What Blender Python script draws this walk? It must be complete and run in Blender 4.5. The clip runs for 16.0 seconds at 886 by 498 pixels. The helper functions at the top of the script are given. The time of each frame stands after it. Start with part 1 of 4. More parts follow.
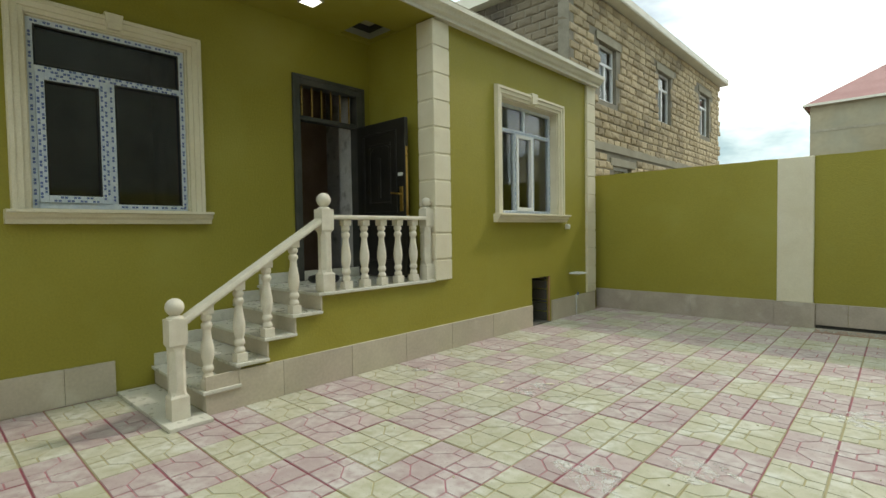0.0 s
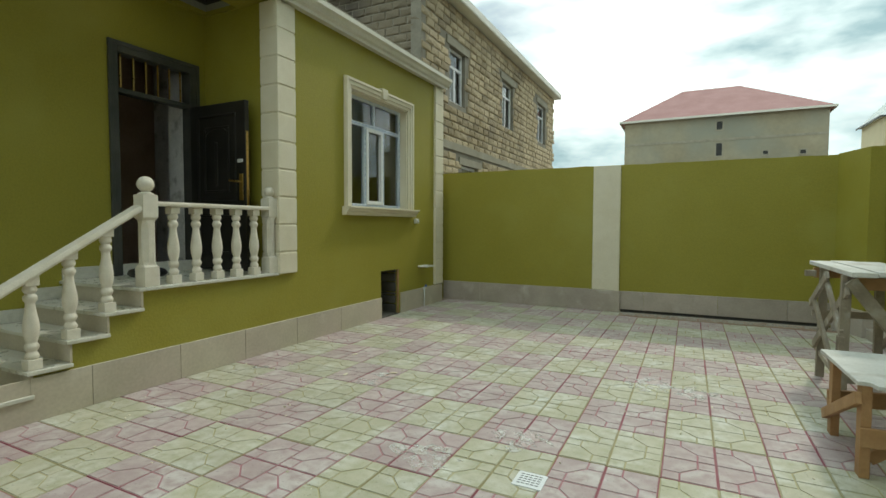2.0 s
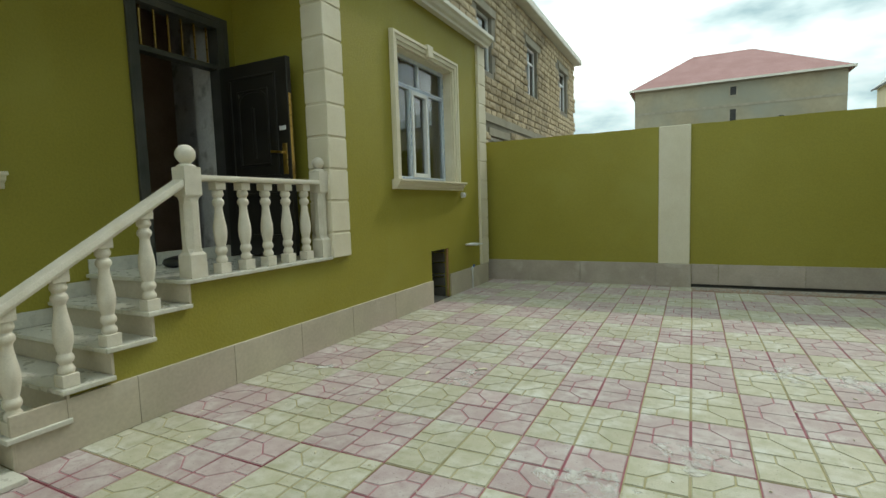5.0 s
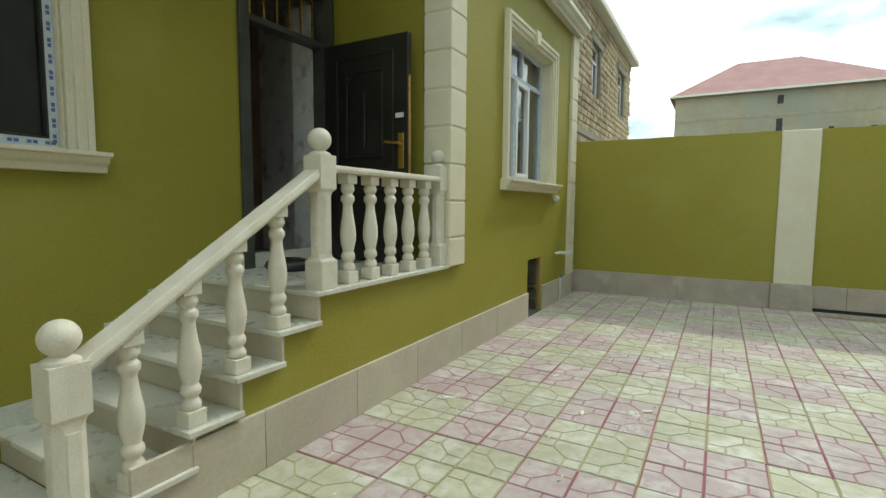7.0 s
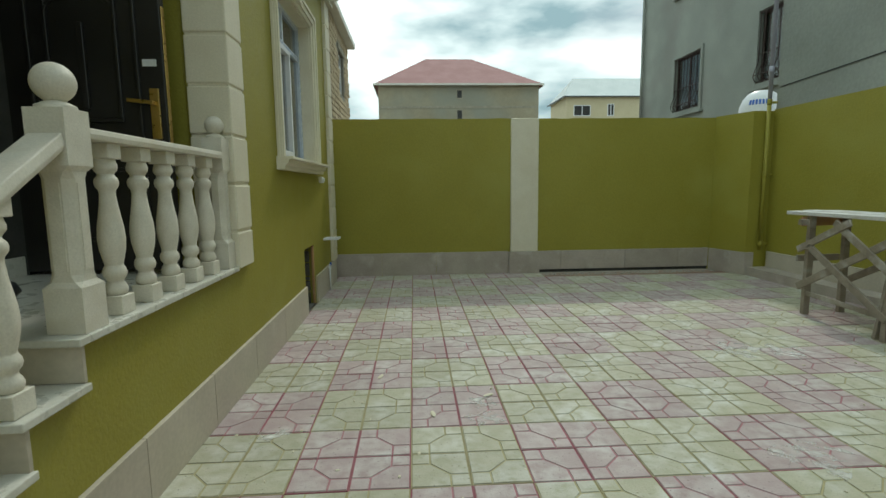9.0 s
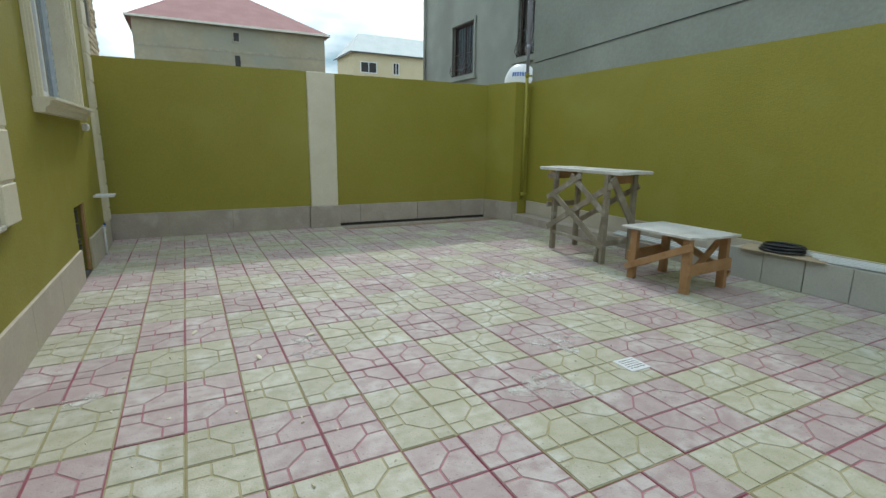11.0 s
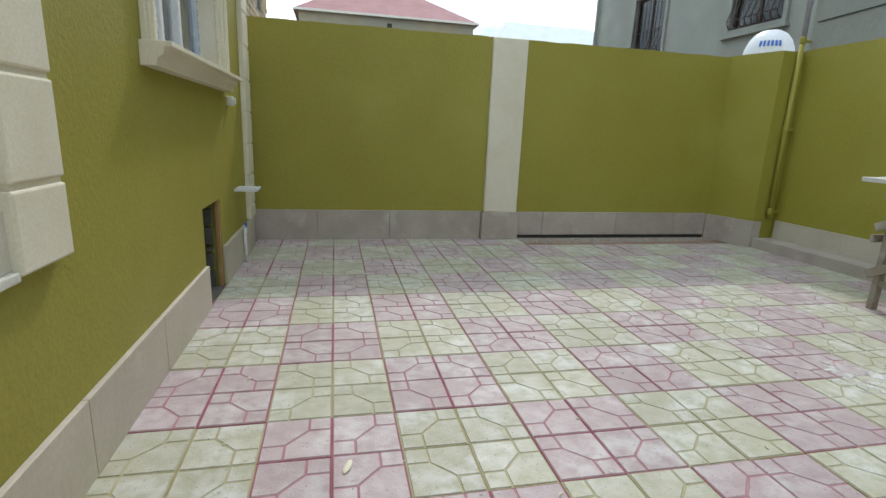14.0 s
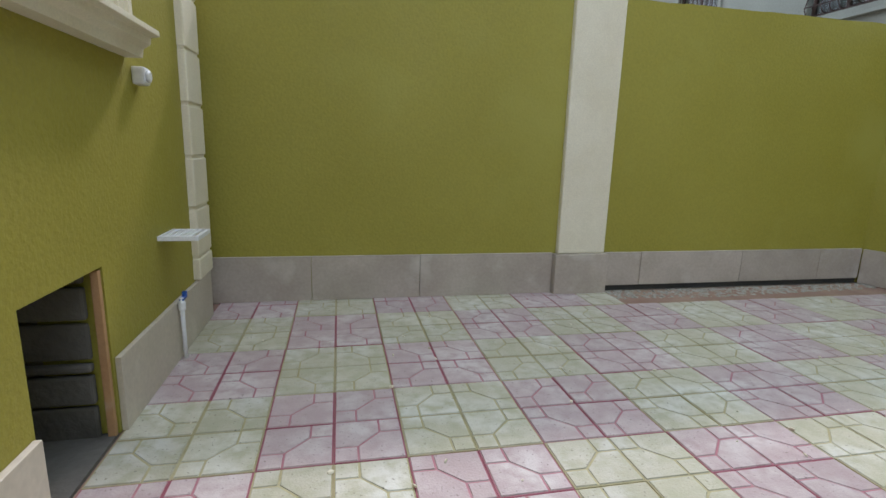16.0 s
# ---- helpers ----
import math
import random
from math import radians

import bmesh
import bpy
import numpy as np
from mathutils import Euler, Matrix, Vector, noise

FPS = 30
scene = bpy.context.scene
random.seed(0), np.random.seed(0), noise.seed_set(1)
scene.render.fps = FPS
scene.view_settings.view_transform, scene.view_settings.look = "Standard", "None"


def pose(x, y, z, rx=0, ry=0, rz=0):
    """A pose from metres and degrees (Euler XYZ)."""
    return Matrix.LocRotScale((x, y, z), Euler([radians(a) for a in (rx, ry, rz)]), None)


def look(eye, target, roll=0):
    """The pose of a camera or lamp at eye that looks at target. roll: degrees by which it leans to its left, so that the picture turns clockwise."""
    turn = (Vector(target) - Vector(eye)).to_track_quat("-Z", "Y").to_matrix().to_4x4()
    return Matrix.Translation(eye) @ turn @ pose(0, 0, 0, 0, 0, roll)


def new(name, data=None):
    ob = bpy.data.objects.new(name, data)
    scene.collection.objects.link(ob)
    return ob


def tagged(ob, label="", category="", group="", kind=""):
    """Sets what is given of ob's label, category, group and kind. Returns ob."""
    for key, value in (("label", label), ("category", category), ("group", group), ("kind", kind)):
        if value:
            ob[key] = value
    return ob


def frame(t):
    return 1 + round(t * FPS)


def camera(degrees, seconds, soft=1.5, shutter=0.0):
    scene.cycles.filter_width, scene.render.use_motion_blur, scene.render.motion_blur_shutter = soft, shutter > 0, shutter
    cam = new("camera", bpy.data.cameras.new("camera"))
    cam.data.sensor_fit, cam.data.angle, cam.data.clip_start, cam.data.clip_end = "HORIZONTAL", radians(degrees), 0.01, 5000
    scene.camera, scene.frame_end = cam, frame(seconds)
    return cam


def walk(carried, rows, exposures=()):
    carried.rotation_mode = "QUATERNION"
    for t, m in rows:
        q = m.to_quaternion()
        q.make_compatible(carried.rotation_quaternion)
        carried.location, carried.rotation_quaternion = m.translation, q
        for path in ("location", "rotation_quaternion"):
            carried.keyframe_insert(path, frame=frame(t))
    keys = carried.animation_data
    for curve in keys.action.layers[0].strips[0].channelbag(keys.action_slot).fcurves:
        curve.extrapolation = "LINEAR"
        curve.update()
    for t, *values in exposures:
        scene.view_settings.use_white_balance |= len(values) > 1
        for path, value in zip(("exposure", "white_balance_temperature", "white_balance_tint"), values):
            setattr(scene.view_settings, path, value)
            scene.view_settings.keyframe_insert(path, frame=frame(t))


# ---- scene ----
cam = camera(83.6, 16.0)
PATH = [
    (0, (-0.189, 0.124, 1.466), (-1.548, 1.59, 1.395), -0.9),
    (0.5, (-0.229, 0.115, 1.462), (-1.698, 1.471, 1.398), -1.5),
    (1, (-0.21, 0.125, 1.455), (-1.699, 1.459, 1.385), -1.7),
    (1.5, (-0.126, 0.145, 1.434), (-1.342, 1.731, 1.348), -0.7),
    (2, (-0.068, 0.155, 1.438), (-0.957, 1.944, 1.344), 0.2),
    (2.5, (-0.067, 0.178, 1.429), (-0.82, 2.028, 1.327), 0.2),
    (3, (-0.186, 0.196, 1.415), (-0.874, 2.067, 1.265), 0.3),
    (3.5, (-0.41, 0.174, 1.405), (-1.098, 2.042, 1.212), 0.2),
    (4, (-0.578, 0.216, 1.379), (-1.353, 2.05, 1.188), -0.4),
    (4.2, (-0.67, 0.273, 1.369), (-1.501, 2.082, 1.18), -1.2),
    (6.3, (-1.807, 0.668, 1.393), (-2.75, 2.423, 1.217), -1.2),
    (6.5, (-1.929, 0.665, 1.423), (-2.885, 2.413, 1.243), -0.6),
    (7, (-2.248, 0.639, 1.404), (-3.216, 2.381, 1.23), 0.4),
    (7.5, (-2.554, 0.646, 1.372), (-3.521, 2.389, 1.204), -0.5),
    (8, (-2.886, 0.753, 1.378), (-3.9, 2.469, 1.206), -1.4),
    (8.5, (-3.009, 0.899, 1.387), (-3.673, 2.777, 1.196), -0.0),
    (9, (-3.094, 1.019, 1.411), (-2.98, 3.0, 1.161), -0.7),
    (11.3, (-3.427, 0.708, 1.387), (-2.532, 2.445, 0.958), 0.9),
    (11.5, (-3.534, 0.781, 1.394), (-2.777, 2.583, 0.97), 1.2),
    (12, (-3.611, 1.103, 1.328), (-3.241, 3.02, 0.894), -0.2),
    (12.5, (-3.584, 1.465, 1.361), (-3.279, 3.391, 0.914), -0.4),
    (13, (-3.531, 1.916, 1.376), (-3.166, 3.828, 0.913), 1.2),
    (13.5, (-3.45, 2.388, 1.316), (-3.029, 4.288, 0.857), 0.2),
    (14, (-3.406, 2.836, 1.325), (-2.983, 4.736, 0.867), 2.4),
    (14.5, (-3.369, 3.315, 1.313), (-2.913, 5.21, 0.866), 1.7),
    (15, (-3.407, 3.912, 1.304), (-3.005, 5.819, 0.854), 0.5),
    (15.5, (-3.407, 4.432, 1.247), (-3.069, 6.358, 0.825), 2.4),
    (16, (-3.393, 4.963, 1.233), (-2.987, 6.88, 0.83), 1.7),
]
walk(cam, [(t, look(eye, target, roll)) for t, eye, target, roll in PATH], exposures=[(0, 0.03, 7200, 10), (1.0, 0.22, 7200, 9), (2.5, -0.40, 6900, 4), (4.0, -0.33, 6900, 4), (6.5, -0.01, 6900, 7), (8.0, 0.17, 6900, 7), (8.5, 0.02, 6800, 4), (9.0, -0.53, 6700, 4), (11.5, -0.21, 6300, 14), (12.0, -0.25, 6300, 15), (13.0, 0.15, 6350, 18), (14.5, -0.01, 6350, 19), (15.5, 0.40, 6300, 24), (16.0, 0.22, 6250, 24)])

# ---- world, sun, exposure ----
world = bpy.data.worlds.new("sky")
scene.world = world
world.use_nodes = True
wn, wl = world.node_tree.nodes, world.node_tree.links
SUN_DIR = Vector((0.28, 0.88, 1.0)).normalized()
sky = wn.new("ShaderNodeTexSky")
sky.sky_type, sky.sun_disc = "NISHITA", False
sky.sun_elevation = math.asin(SUN_DIR.z)
sky.sun_rotation = math.atan2(SUN_DIR.x, SUN_DIR.y)
sky.dust_density = 2.0
wco = wn.new("ShaderNodeTexCoord")
wmap = wn.new("ShaderNodeMapping")
wmap.inputs["Scale"].default_value = (1.0, 1.0, 2.6)
cloud = wn.new("ShaderNodeTexNoise")
cloud.inputs["Scale"].default_value, cloud.inputs["Detail"].default_value, cloud.inputs["Roughness"].default_value = 2.1, 7.0, 0.52
cramp = wn.new("ShaderNodeValToRGB")
cramp.color_ramp.elements[0].position, cramp.color_ramp.elements[1].position = 0.22, 0.50
cmix = wn.new("ShaderNodeMixRGB")
cover = wn.new("ShaderNodeTexNoise")
cover.inputs["Scale"].default_value, cover.inputs["Detail"].default_value = 3.4, 6.0
shade = wn.new("ShaderNodeValToRGB")
shade.color_ramp.elements[0].position, shade.color_ramp.elements[1].position = 0.38, 0.62
shade.color_ramp.elements[0].color, shade.color_ramp.elements[1].color = (0.24, 0.34, 0.38, 1), (0.95, 1.0, 1.0, 1)
bright = wn.new("ShaderNodeMixRGB")
bright.blend_type = "MULTIPLY"
bright.inputs["Fac"].default_value, bright.inputs["Color2"].default_value = 1.0, (21.0, 22.5, 23.0, 1)
wl.new(wmap.outputs["Vector"], cover.inputs["Vector"])
wl.new(cover.outputs["Fac"], shade.inputs["Fac"])
wl.new(shade.outputs["Color"], bright.inputs["Color1"])
# an overcast sky is dimmer at the horizon than overhead
wsep = wn.new("ShaderNodeSeparateXYZ")
wgrad = wn.new("ShaderNodeMapRange")
wgrad.inputs["To Min"].default_value, wgrad.inputs["To Max"].default_value = 0.74, 1.16
wfade = wn.new("ShaderNodeMixRGB")
wfade.blend_type = "MULTIPLY"
wfade.inputs["Fac"].default_value = 1.0
wl.new(wco.outputs["Generated"], wsep.inputs["Vector"])
wl.new(wsep.outputs["Z"], wgrad.inputs["Value"])
wl.new(bright.outputs["Color"], wfade.inputs["Color1"])
wl.new(wgrad.outputs["Result"], wfade.inputs["Color2"])
wl.new(wfade.outputs["Color"], cmix.inputs["Color2"])
wl.new(wco.outputs["Generated"], wmap.inputs["Vector"])
wl.new(wmap.outputs["Vector"], cloud.inputs["Vector"])
wl.new(cloud.outputs["Fac"], cramp.inputs["Fac"])
wl.new(cramp.outputs["Color"], cmix.inputs["Fac"])
wl.new(sky.outputs["Color"], cmix.inputs["Color1"])
wl.new(cmix.outputs["Color"], wn["Background"].inputs["Color"])
wn["Background"].inputs["Strength"].default_value = 0.11
sun = new("sun", bpy.data.lights.new("sun", "SUN"))
sun.data.energy, sun.data.angle, sun.data.color = 1.45, radians(4.0), (1.0, 0.97, 0.90)
sun.matrix_basis = look(SUN_DIR * 60, (0, 0, 0))
scene.view_settings.exposure = 0.0

# ---- materials ----


def material(name, c1, c2, scale=3.0, rough=0.7, bump=0.2, grain=60.0, metal=0.0, stain=None, stain_scale=0.6, stain_at=0.6, vary=0.0, mottle=None, speck=None, depth=0.004, spec=0.5):
    """Two-scale procedural surface in world metres: mottled colour, stains with a shape of their own, fine relief."""
    m = bpy.data.materials.new(name)
    m.use_nodes = True
    n, l = m.node_tree.nodes, m.node_tree.links
    b = n["Principled BSDF"]
    b.inputs["Metallic"].default_value = metal
    b.inputs["Specular IOR Level"].default_value = spec
    geo = n.new("ShaderNodeNewGeometry")

    def tex(s, detail=5.0):
        t = n.new("ShaderNodeTexNoise")
        t.inputs["Scale"].default_value, t.inputs["Detail"].default_value = s, detail
        l.new(geo.outputs["Position"], t.inputs["Vector"])
        return t

    def mix(fac, a, c, kind="MIX"):
        x = n.new("ShaderNodeMixRGB")
        x.blend_type = kind
        for sock, v in (("Fac", fac), ("Color1", a), ("Color2", c)):
            if isinstance(v, (tuple, list)):
                x.inputs[sock].default_value = (*v, 1)
            elif isinstance(v, float):
                x.inputs[sock].default_value = v
            else:
                l.new(v, x.inputs[sock])
        return x.outputs["Color"]

    def ramp(src, lo, hi):
        r = n.new("ShaderNodeMapRange")
        r.inputs["From Min"].default_value, r.inputs["From Max"].default_value = lo, hi
        l.new(src, r.inputs["Value"])
        return r.outputs["Result"]

    col = mix(ramp(tex(scale).outputs["Fac"], 0.3, 0.7), c1, c2)
    fine = tex(grain, 3.0)
    col = mix(0.25, col, mix(ramp(fine.outputs["Fac"], 0.25, 0.75), (0.45, 0.45, 0.45), (1.0, 1.0, 1.0)), "MULTIPLY")
    if stain:
        col = mix(ramp(tex(stain_scale, 8.0).outputs["Fac"], stain_at - 0.05, stain_at + 0.18), col, stain)
    if mottle:
        col = mix(ramp(tex(13.0, 8.0).outputs["Fac"], 0.42, 0.68), col, mottle)
    if speck:
        col = mix(ramp(tex(70.0, 2.0).outputs["Fac"], 0.66, 0.72), col, speck)
    if vary:
        info = n.new("ShaderNodeObjectInfo")
        hsv = n.new("ShaderNodeHueSaturation")
        r = n.new("ShaderNodeMapRange")
        r.inputs["To Min"].default_value, r.inputs["To Max"].default_value = 1 - vary, 1 + vary
        l.new(info.outputs["Random"], r.inputs["Value"])
        l.new(r.outputs["Result"], hsv.inputs["Value"])
        l.new(col, hsv.inputs["Color"])
        col = hsv.outputs["Color"]
    l.new(col, b.inputs["Base Color"])
    rr = n.new("ShaderNodeMapRange")
    rr.inputs["To Min"].default_value, rr.inputs["To Max"].default_value = max(0.02, rough - 0.12), min(1.0, rough + 0.12)
    l.new(tex(scale * 4).outputs["Fac"], rr.inputs["Value"])
    l.new(rr.outputs["Result"], b.inputs["Roughness"])
    if bump:
        bp = n.new("ShaderNodeBump")
        bp.inputs["Strength"].default_value, bp.inputs["Distance"].default_value = bump, depth
        l.new(fine.outputs["Fac"], bp.inputs["Height"])
        l.new(bp.outputs["Normal"], b.inputs["Normal"])
    return m


def glass_material(name, tint=(0.75, 0.8, 0.8)):
    m = bpy.data.materials.new(name)
    m.use_nodes = True
    b = m.node_tree.nodes["Principled BSDF"]
    b.inputs["Base Color"].default_value = (*tint, 1)
    b.inputs["Transmission Weight"].default_value = 1.0
    b.inputs["Roughness"].default_value = 0.02
    b.inputs["IOR"].default_value = 1.45
    return m


def emitter(name, colour, strength):
    m = bpy.data.materials.new(name)
    m.use_nodes = True
    b = m.node_tree.nodes["Principled BSDF"]
    b.inputs["Emission Color"].default_value, b.inputs["Emission Strength"].default_value = (*colour, 1), strength
    return m


GREEN = material("olive_plaster_paint", (0.300, 0.264, 0.030), (0.330, 0.294, 0.041), 1.3, 0.62, 0.55, 55, stain=(0.325, 0.303, 0.055), stain_scale=0.9, stain_at=0.58, depth=0.006)
CREAM = material("cream_stone", (0.72, 0.66, 0.50), (0.78, 0.73, 0.58), 4, 0.6, 0.15, 90)
TRAV = material("cast_travertine", (0.66, 0.62, 0.52), (0.76, 0.72, 0.62), 9, 0.55, 0.3, 120, stain=(0.60, 0.54, 0.42), stain_scale=5, stain_at=0.62)
SLAB = material("beige_stone_slab", (0.47, 0.42, 0.33), (0.58, 0.52, 0.42), 2.2, 0.5, 0.12, 40, stain=(0.62, 0.58, 0.5), stain_scale=2.5, stain_at=0.63, vary=0.06)
TAUPE = material("taupe_stone_slab", (0.39, 0.335, 0.28), (0.49, 0.43, 0.37), 3.0, 0.5, 0.15, 45, stain=(0.55, 0.52, 0.47), stain_scale=3.5, stain_at=0.62, vary=0.08)
STEP = material("marble_tread", (0.58, 0.57, 0.50), (0.68, 0.67, 0.60), 3, 0.3, 0.05, 60, stain=(0.45, 0.44, 0.38), stain_scale=4, stain_at=0.64)
YEL = material("yellow_paver", (0.43, 0.41, 0.295), (0.51, 0.49, 0.385), 2.6, 0.55, 0.5, 110, stain=(0.57, 0.57, 0.52), stain_scale=3.2, stain_at=0.50, mottle=(0.37, 0.36, 0.25), speck=(0.22, 0.21, 0.16), vary=0.07)
YELG = material("yellow_paver_groove", (0.33, 0.29, 0.14), (0.42, 0.38, 0.22), 4, 0.7, 0.3, 90)
PNK = material("pink_paver", (0.425, 0.33, 0.325), (0.495, 0.41, 0.405), 2.6, 0.55, 0.5, 110, stain=(0.55, 0.51, 0.49), stain_scale=3.2, stain_at=0.50, mottle=(0.38, 0.29, 0.285), speck=(0.22, 0.17, 0.165), vary=0.07)
YELI = material("yellow_paver_inner_groove", (0.35, 0.31, 0.15), (0.44, 0.40, 0.24), 6, 0.7, 0.3, 90)
PNKI = material("pink_paver_inner_groove", (0.36, 0.13, 0.16), (0.44, 0.22, 0.24), 6, 0.7, 0.3, 90)
PNKG = material("pink_paver_groove", (0.27, 0.055, 0.085), (0.36, 0.12, 0.15), 4, 0.7, 0.3, 90)
EARTH = material("earth", (0.20, 0.17, 0.13), (0.28, 0.25, 0.20), 0.4, 0.9, 0.6, 8)
GRAVEL = material("gravel", (0.35, 0.33, 0.27), (0.5, 0.48, 0.42), 30, 0.9, 0.5, 80, vary=0.2)
GREY = material("grey_cement_render", (0.255, 0.275, 0.24), (0.35, 0.37, 0.325), 0.8, 0.85, 0.5, 25, stain=(0.24, 0.235, 0.21), stain_scale=0.5, stain_at=0.55, depth=0.01)
STONE = material("limestone_block", (0.36, 0.285, 0.175), (0.50, 0.41, 0.275), 1.5, 0.9, 0.8, 22, vary=0.22, stain=(0.30, 0.25, 0.18), stain_scale=0.7, stain_at=0.58, depth=0.02)
# limestone about half as bright as STONE, for the side wall
DARKLIME = material("dark_limestone", (0.15, 0.125, 0.09), (0.25, 0.21, 0.15), 1.2, 0.95, 0.8, 22, stain=(0.07, 0.06, 0.05), stain_scale=0.6, stain_at=0.5, depth=0.02)
# dark stone for the vent's cavity and its lining blocks
DARKSTONE = material("dark_stone", (0.09, 0.085, 0.075), (0.15, 0.142, 0.125), 4, 0.95, 0.8, 30, vary=0.2, depth=0.01)
MORTAR = material("grey_mortar", (0.20, 0.18, 0.14), (0.28, 0.26, 0.21), 3, 0.95, 0.6, 30)
CONC = material("concrete_band", (0.29, 0.265, 0.20), (0.37, 0.34, 0.265), 2, 0.9, 0.5, 25)
FARWALL = material("far_block_wall", (0.29, 0.25, 0.165), (0.39, 0.345, 0.24), 0.35, 0.9, 0.2, 3, stain=(0.27, 0.28, 0.23), stain_scale=0.16, stain_at=0.5)
REDROOF = material("red_metal_roof", (0.36, 0.20, 0.19), (0.42, 0.245, 0.235), 0.6, 0.85, 0.1, 6, spec=0.1)
WHITEROOF = material("pale_metal_roof", (0.62, 0.66, 0.64), (0.70, 0.73, 0.71), 0.6, 0.8, 0.1, 6, spec=0.1)
YWALL = material("far_yellow_wall", (0.62, 0.54, 0.34), (0.68, 0.60, 0.40), 0.6, 0.8, 0.1, 6)
# near-black fill; paints in the shade of the hatch and the plinth gap
DARK = material("dark_fill", (0.03, 0.03, 0.03), (0.05, 0.05, 0.045), 2, 0.8, 0.1, 20)
PVC = material("white_pvc", (0.74, 0.76, 0.78), (0.80, 0.82, 0.83), 6, 0.35, 0.0, 50)
FILM = material("pale_blue_film", (0.55, 0.63, 0.74), (0.68, 0.74, 0.80), 14, 0.35, 0.1, 60)
FILMARK = material("blue_print", (0.09, 0.14, 0.34), (0.14, 0.19, 0.42), 20, 0.4, 0.0, 60)
GASKET = material("black_gasket", (0.02, 0.02, 0.02), (0.04, 0.04, 0.04), 8, 0.6, 0.0, 40)
GLASS = glass_material("window_glass")
METALP = material("white_metal_trim", (0.66, 0.64, 0.55), (0.74, 0.72, 0.63), 2, 0.4, 0.05, 40)
IRON = material("dark_door_metal", (0.016, 0.015, 0.014), (0.03, 0.028, 0.026), 3, 0.38, 0.15, 60, metal=0.2)
FRAMEM = material("grey_steel_frame", (0.06, 0.065, 0.06), (0.10, 0.10, 0.095), 5, 0.5, 0.1, 60, metal=0.3)
BRASS = material("brass", (0.60, 0.40, 0.12), (0.70, 0.48, 0.18), 10, 0.3, 0.0, 60, metal=1.0)
PLASTER = material("raw_grey_plaster", (0.58, 0.57, 0.57), (0.70, 0.69, 0.69), 5, 0.9, 0.5, 40, stain=(0.22, 0.21, 0.20), stain_scale=6, stain_at=0.6)
BROWNW = material("brown_inner_wall", (0.26, 0.17, 0.12), (0.36, 0.25, 0.19), 3, 0.85, 0.4, 30)
WOODG = material("weathered_wood", (0.24, 0.20, 0.15), (0.36, 0.31, 0.24), 7, 0.85, 0.6, 45, stain=(0.50, 0.48, 0.43), stain_scale=5, stain_at=0.6)
WOODO = material("orange_pine", (0.36, 0.19, 0.08), (0.46, 0.27, 0.13), 7, 0.7, 0.5, 45, stain=(0.5, 0.42, 0.33), stain_scale=5, stain_at=0.64)
WOODW = material("plaster_splashed_board", (0.58, 0.57, 0.53), (0.70, 0.69, 0.66), 6, 0.8, 0.4, 50, stain=(0.42, 0.37, 0.30), stain_scale=4, stain_at=0.60)
TILEG = material("grey_porcelain_tile", (0.42, 0.42, 0.37), (0.48, 0.48, 0.43), 3, 0.4, 0.05, 60, vary=0.05)
CARD = material("brown_cardboard", (0.42, 0.33, 0.22), (0.50, 0.40, 0.28), 5, 0.85, 0.2, 60)
RUBBER = material("black_hose", (0.012, 0.013, 0.016), (0.03, 0.03, 0.035), 8, 0.35, 0.0, 60)
BLUEP = material("blue_plastic", (0.02, 0.10, 0.45), (0.03, 0.14, 0.55), 8, 0.35, 0.0, 60)
GRILLE = material("brown_grille_iron", (0.05, 0.03, 0.022), (0.08, 0.05, 0.04), 5, 0.5, 0.1, 60, metal=0.3)
TANKM = material("white_tank", (0.74, 0.76, 0.77), (0.80, 0.81, 0.82), 2, 0.35, 0.0, 40)
LAMP = emitter("lamp_panel", (1.0, 0.98, 0.95), 5.0)

# ---- mesh tools ----


def bx(bm, x0, x1, y0, y1, z0, z1, mat=0):
    vs = [bm.verts.new((x, y, z)) for x in (x0, x1) for y in (y0, y1) for z in (z0, z1)]
    for q in ((0, 1, 3, 2), (4, 6, 7, 5), (0, 4, 5, 1), (2, 3, 7, 6), (0, 2, 6, 4), (1, 5, 7, 3)):
        bm.faces.new([vs[i] for i in q]).material_index = mat
    return vs


def prism(bm, pts, axis, a, b, mat=0):
    """Extrudes a closed outline along an axis from a to b. pts hold the two other coordinates, in axis order."""
    def put(p, v):
        return {"x": (v, p[0], p[1]), "y": (p[0], v, p[1]), "z": (p[0], p[1], v)}[axis]
    lo, hi = [bm.verts.new(put(p, a)) for p in pts], [bm.verts.new(put(p, b)) for p in pts]
    fs = [bm.faces.new(lo), bm.faces.new(hi[::-1])]
    for i in range(len(pts)):
        j = (i + 1) % len(pts)
        fs.append(bm.faces.new([lo[i], hi[i], hi[j], lo[j]]))
    for f in fs:
        f.material_index = mat


def lathe(bm, profile, seg=16, mat=0, c=(0, 0, 0)):
    rings = []
    for r, z in profile:
        rings.append([bm.verts.new((c[0] + r * math.cos(2 * math.pi * i / seg), c[1] + r * math.sin(2 * math.pi * i / seg), c[2] + z)) for i in range(seg)])
    for a, b in zip(rings, rings[1:]):
        for i in range(seg):
            f = bm.faces.new([a[i], a[(i + 1) % seg], b[(i + 1) % seg], b[i]])
            f.material_index, f.smooth = mat, True
    bm.faces.new(rings[0][::-1]).material_index = mat
    bm.faces.new(rings[-1]).material_index = mat


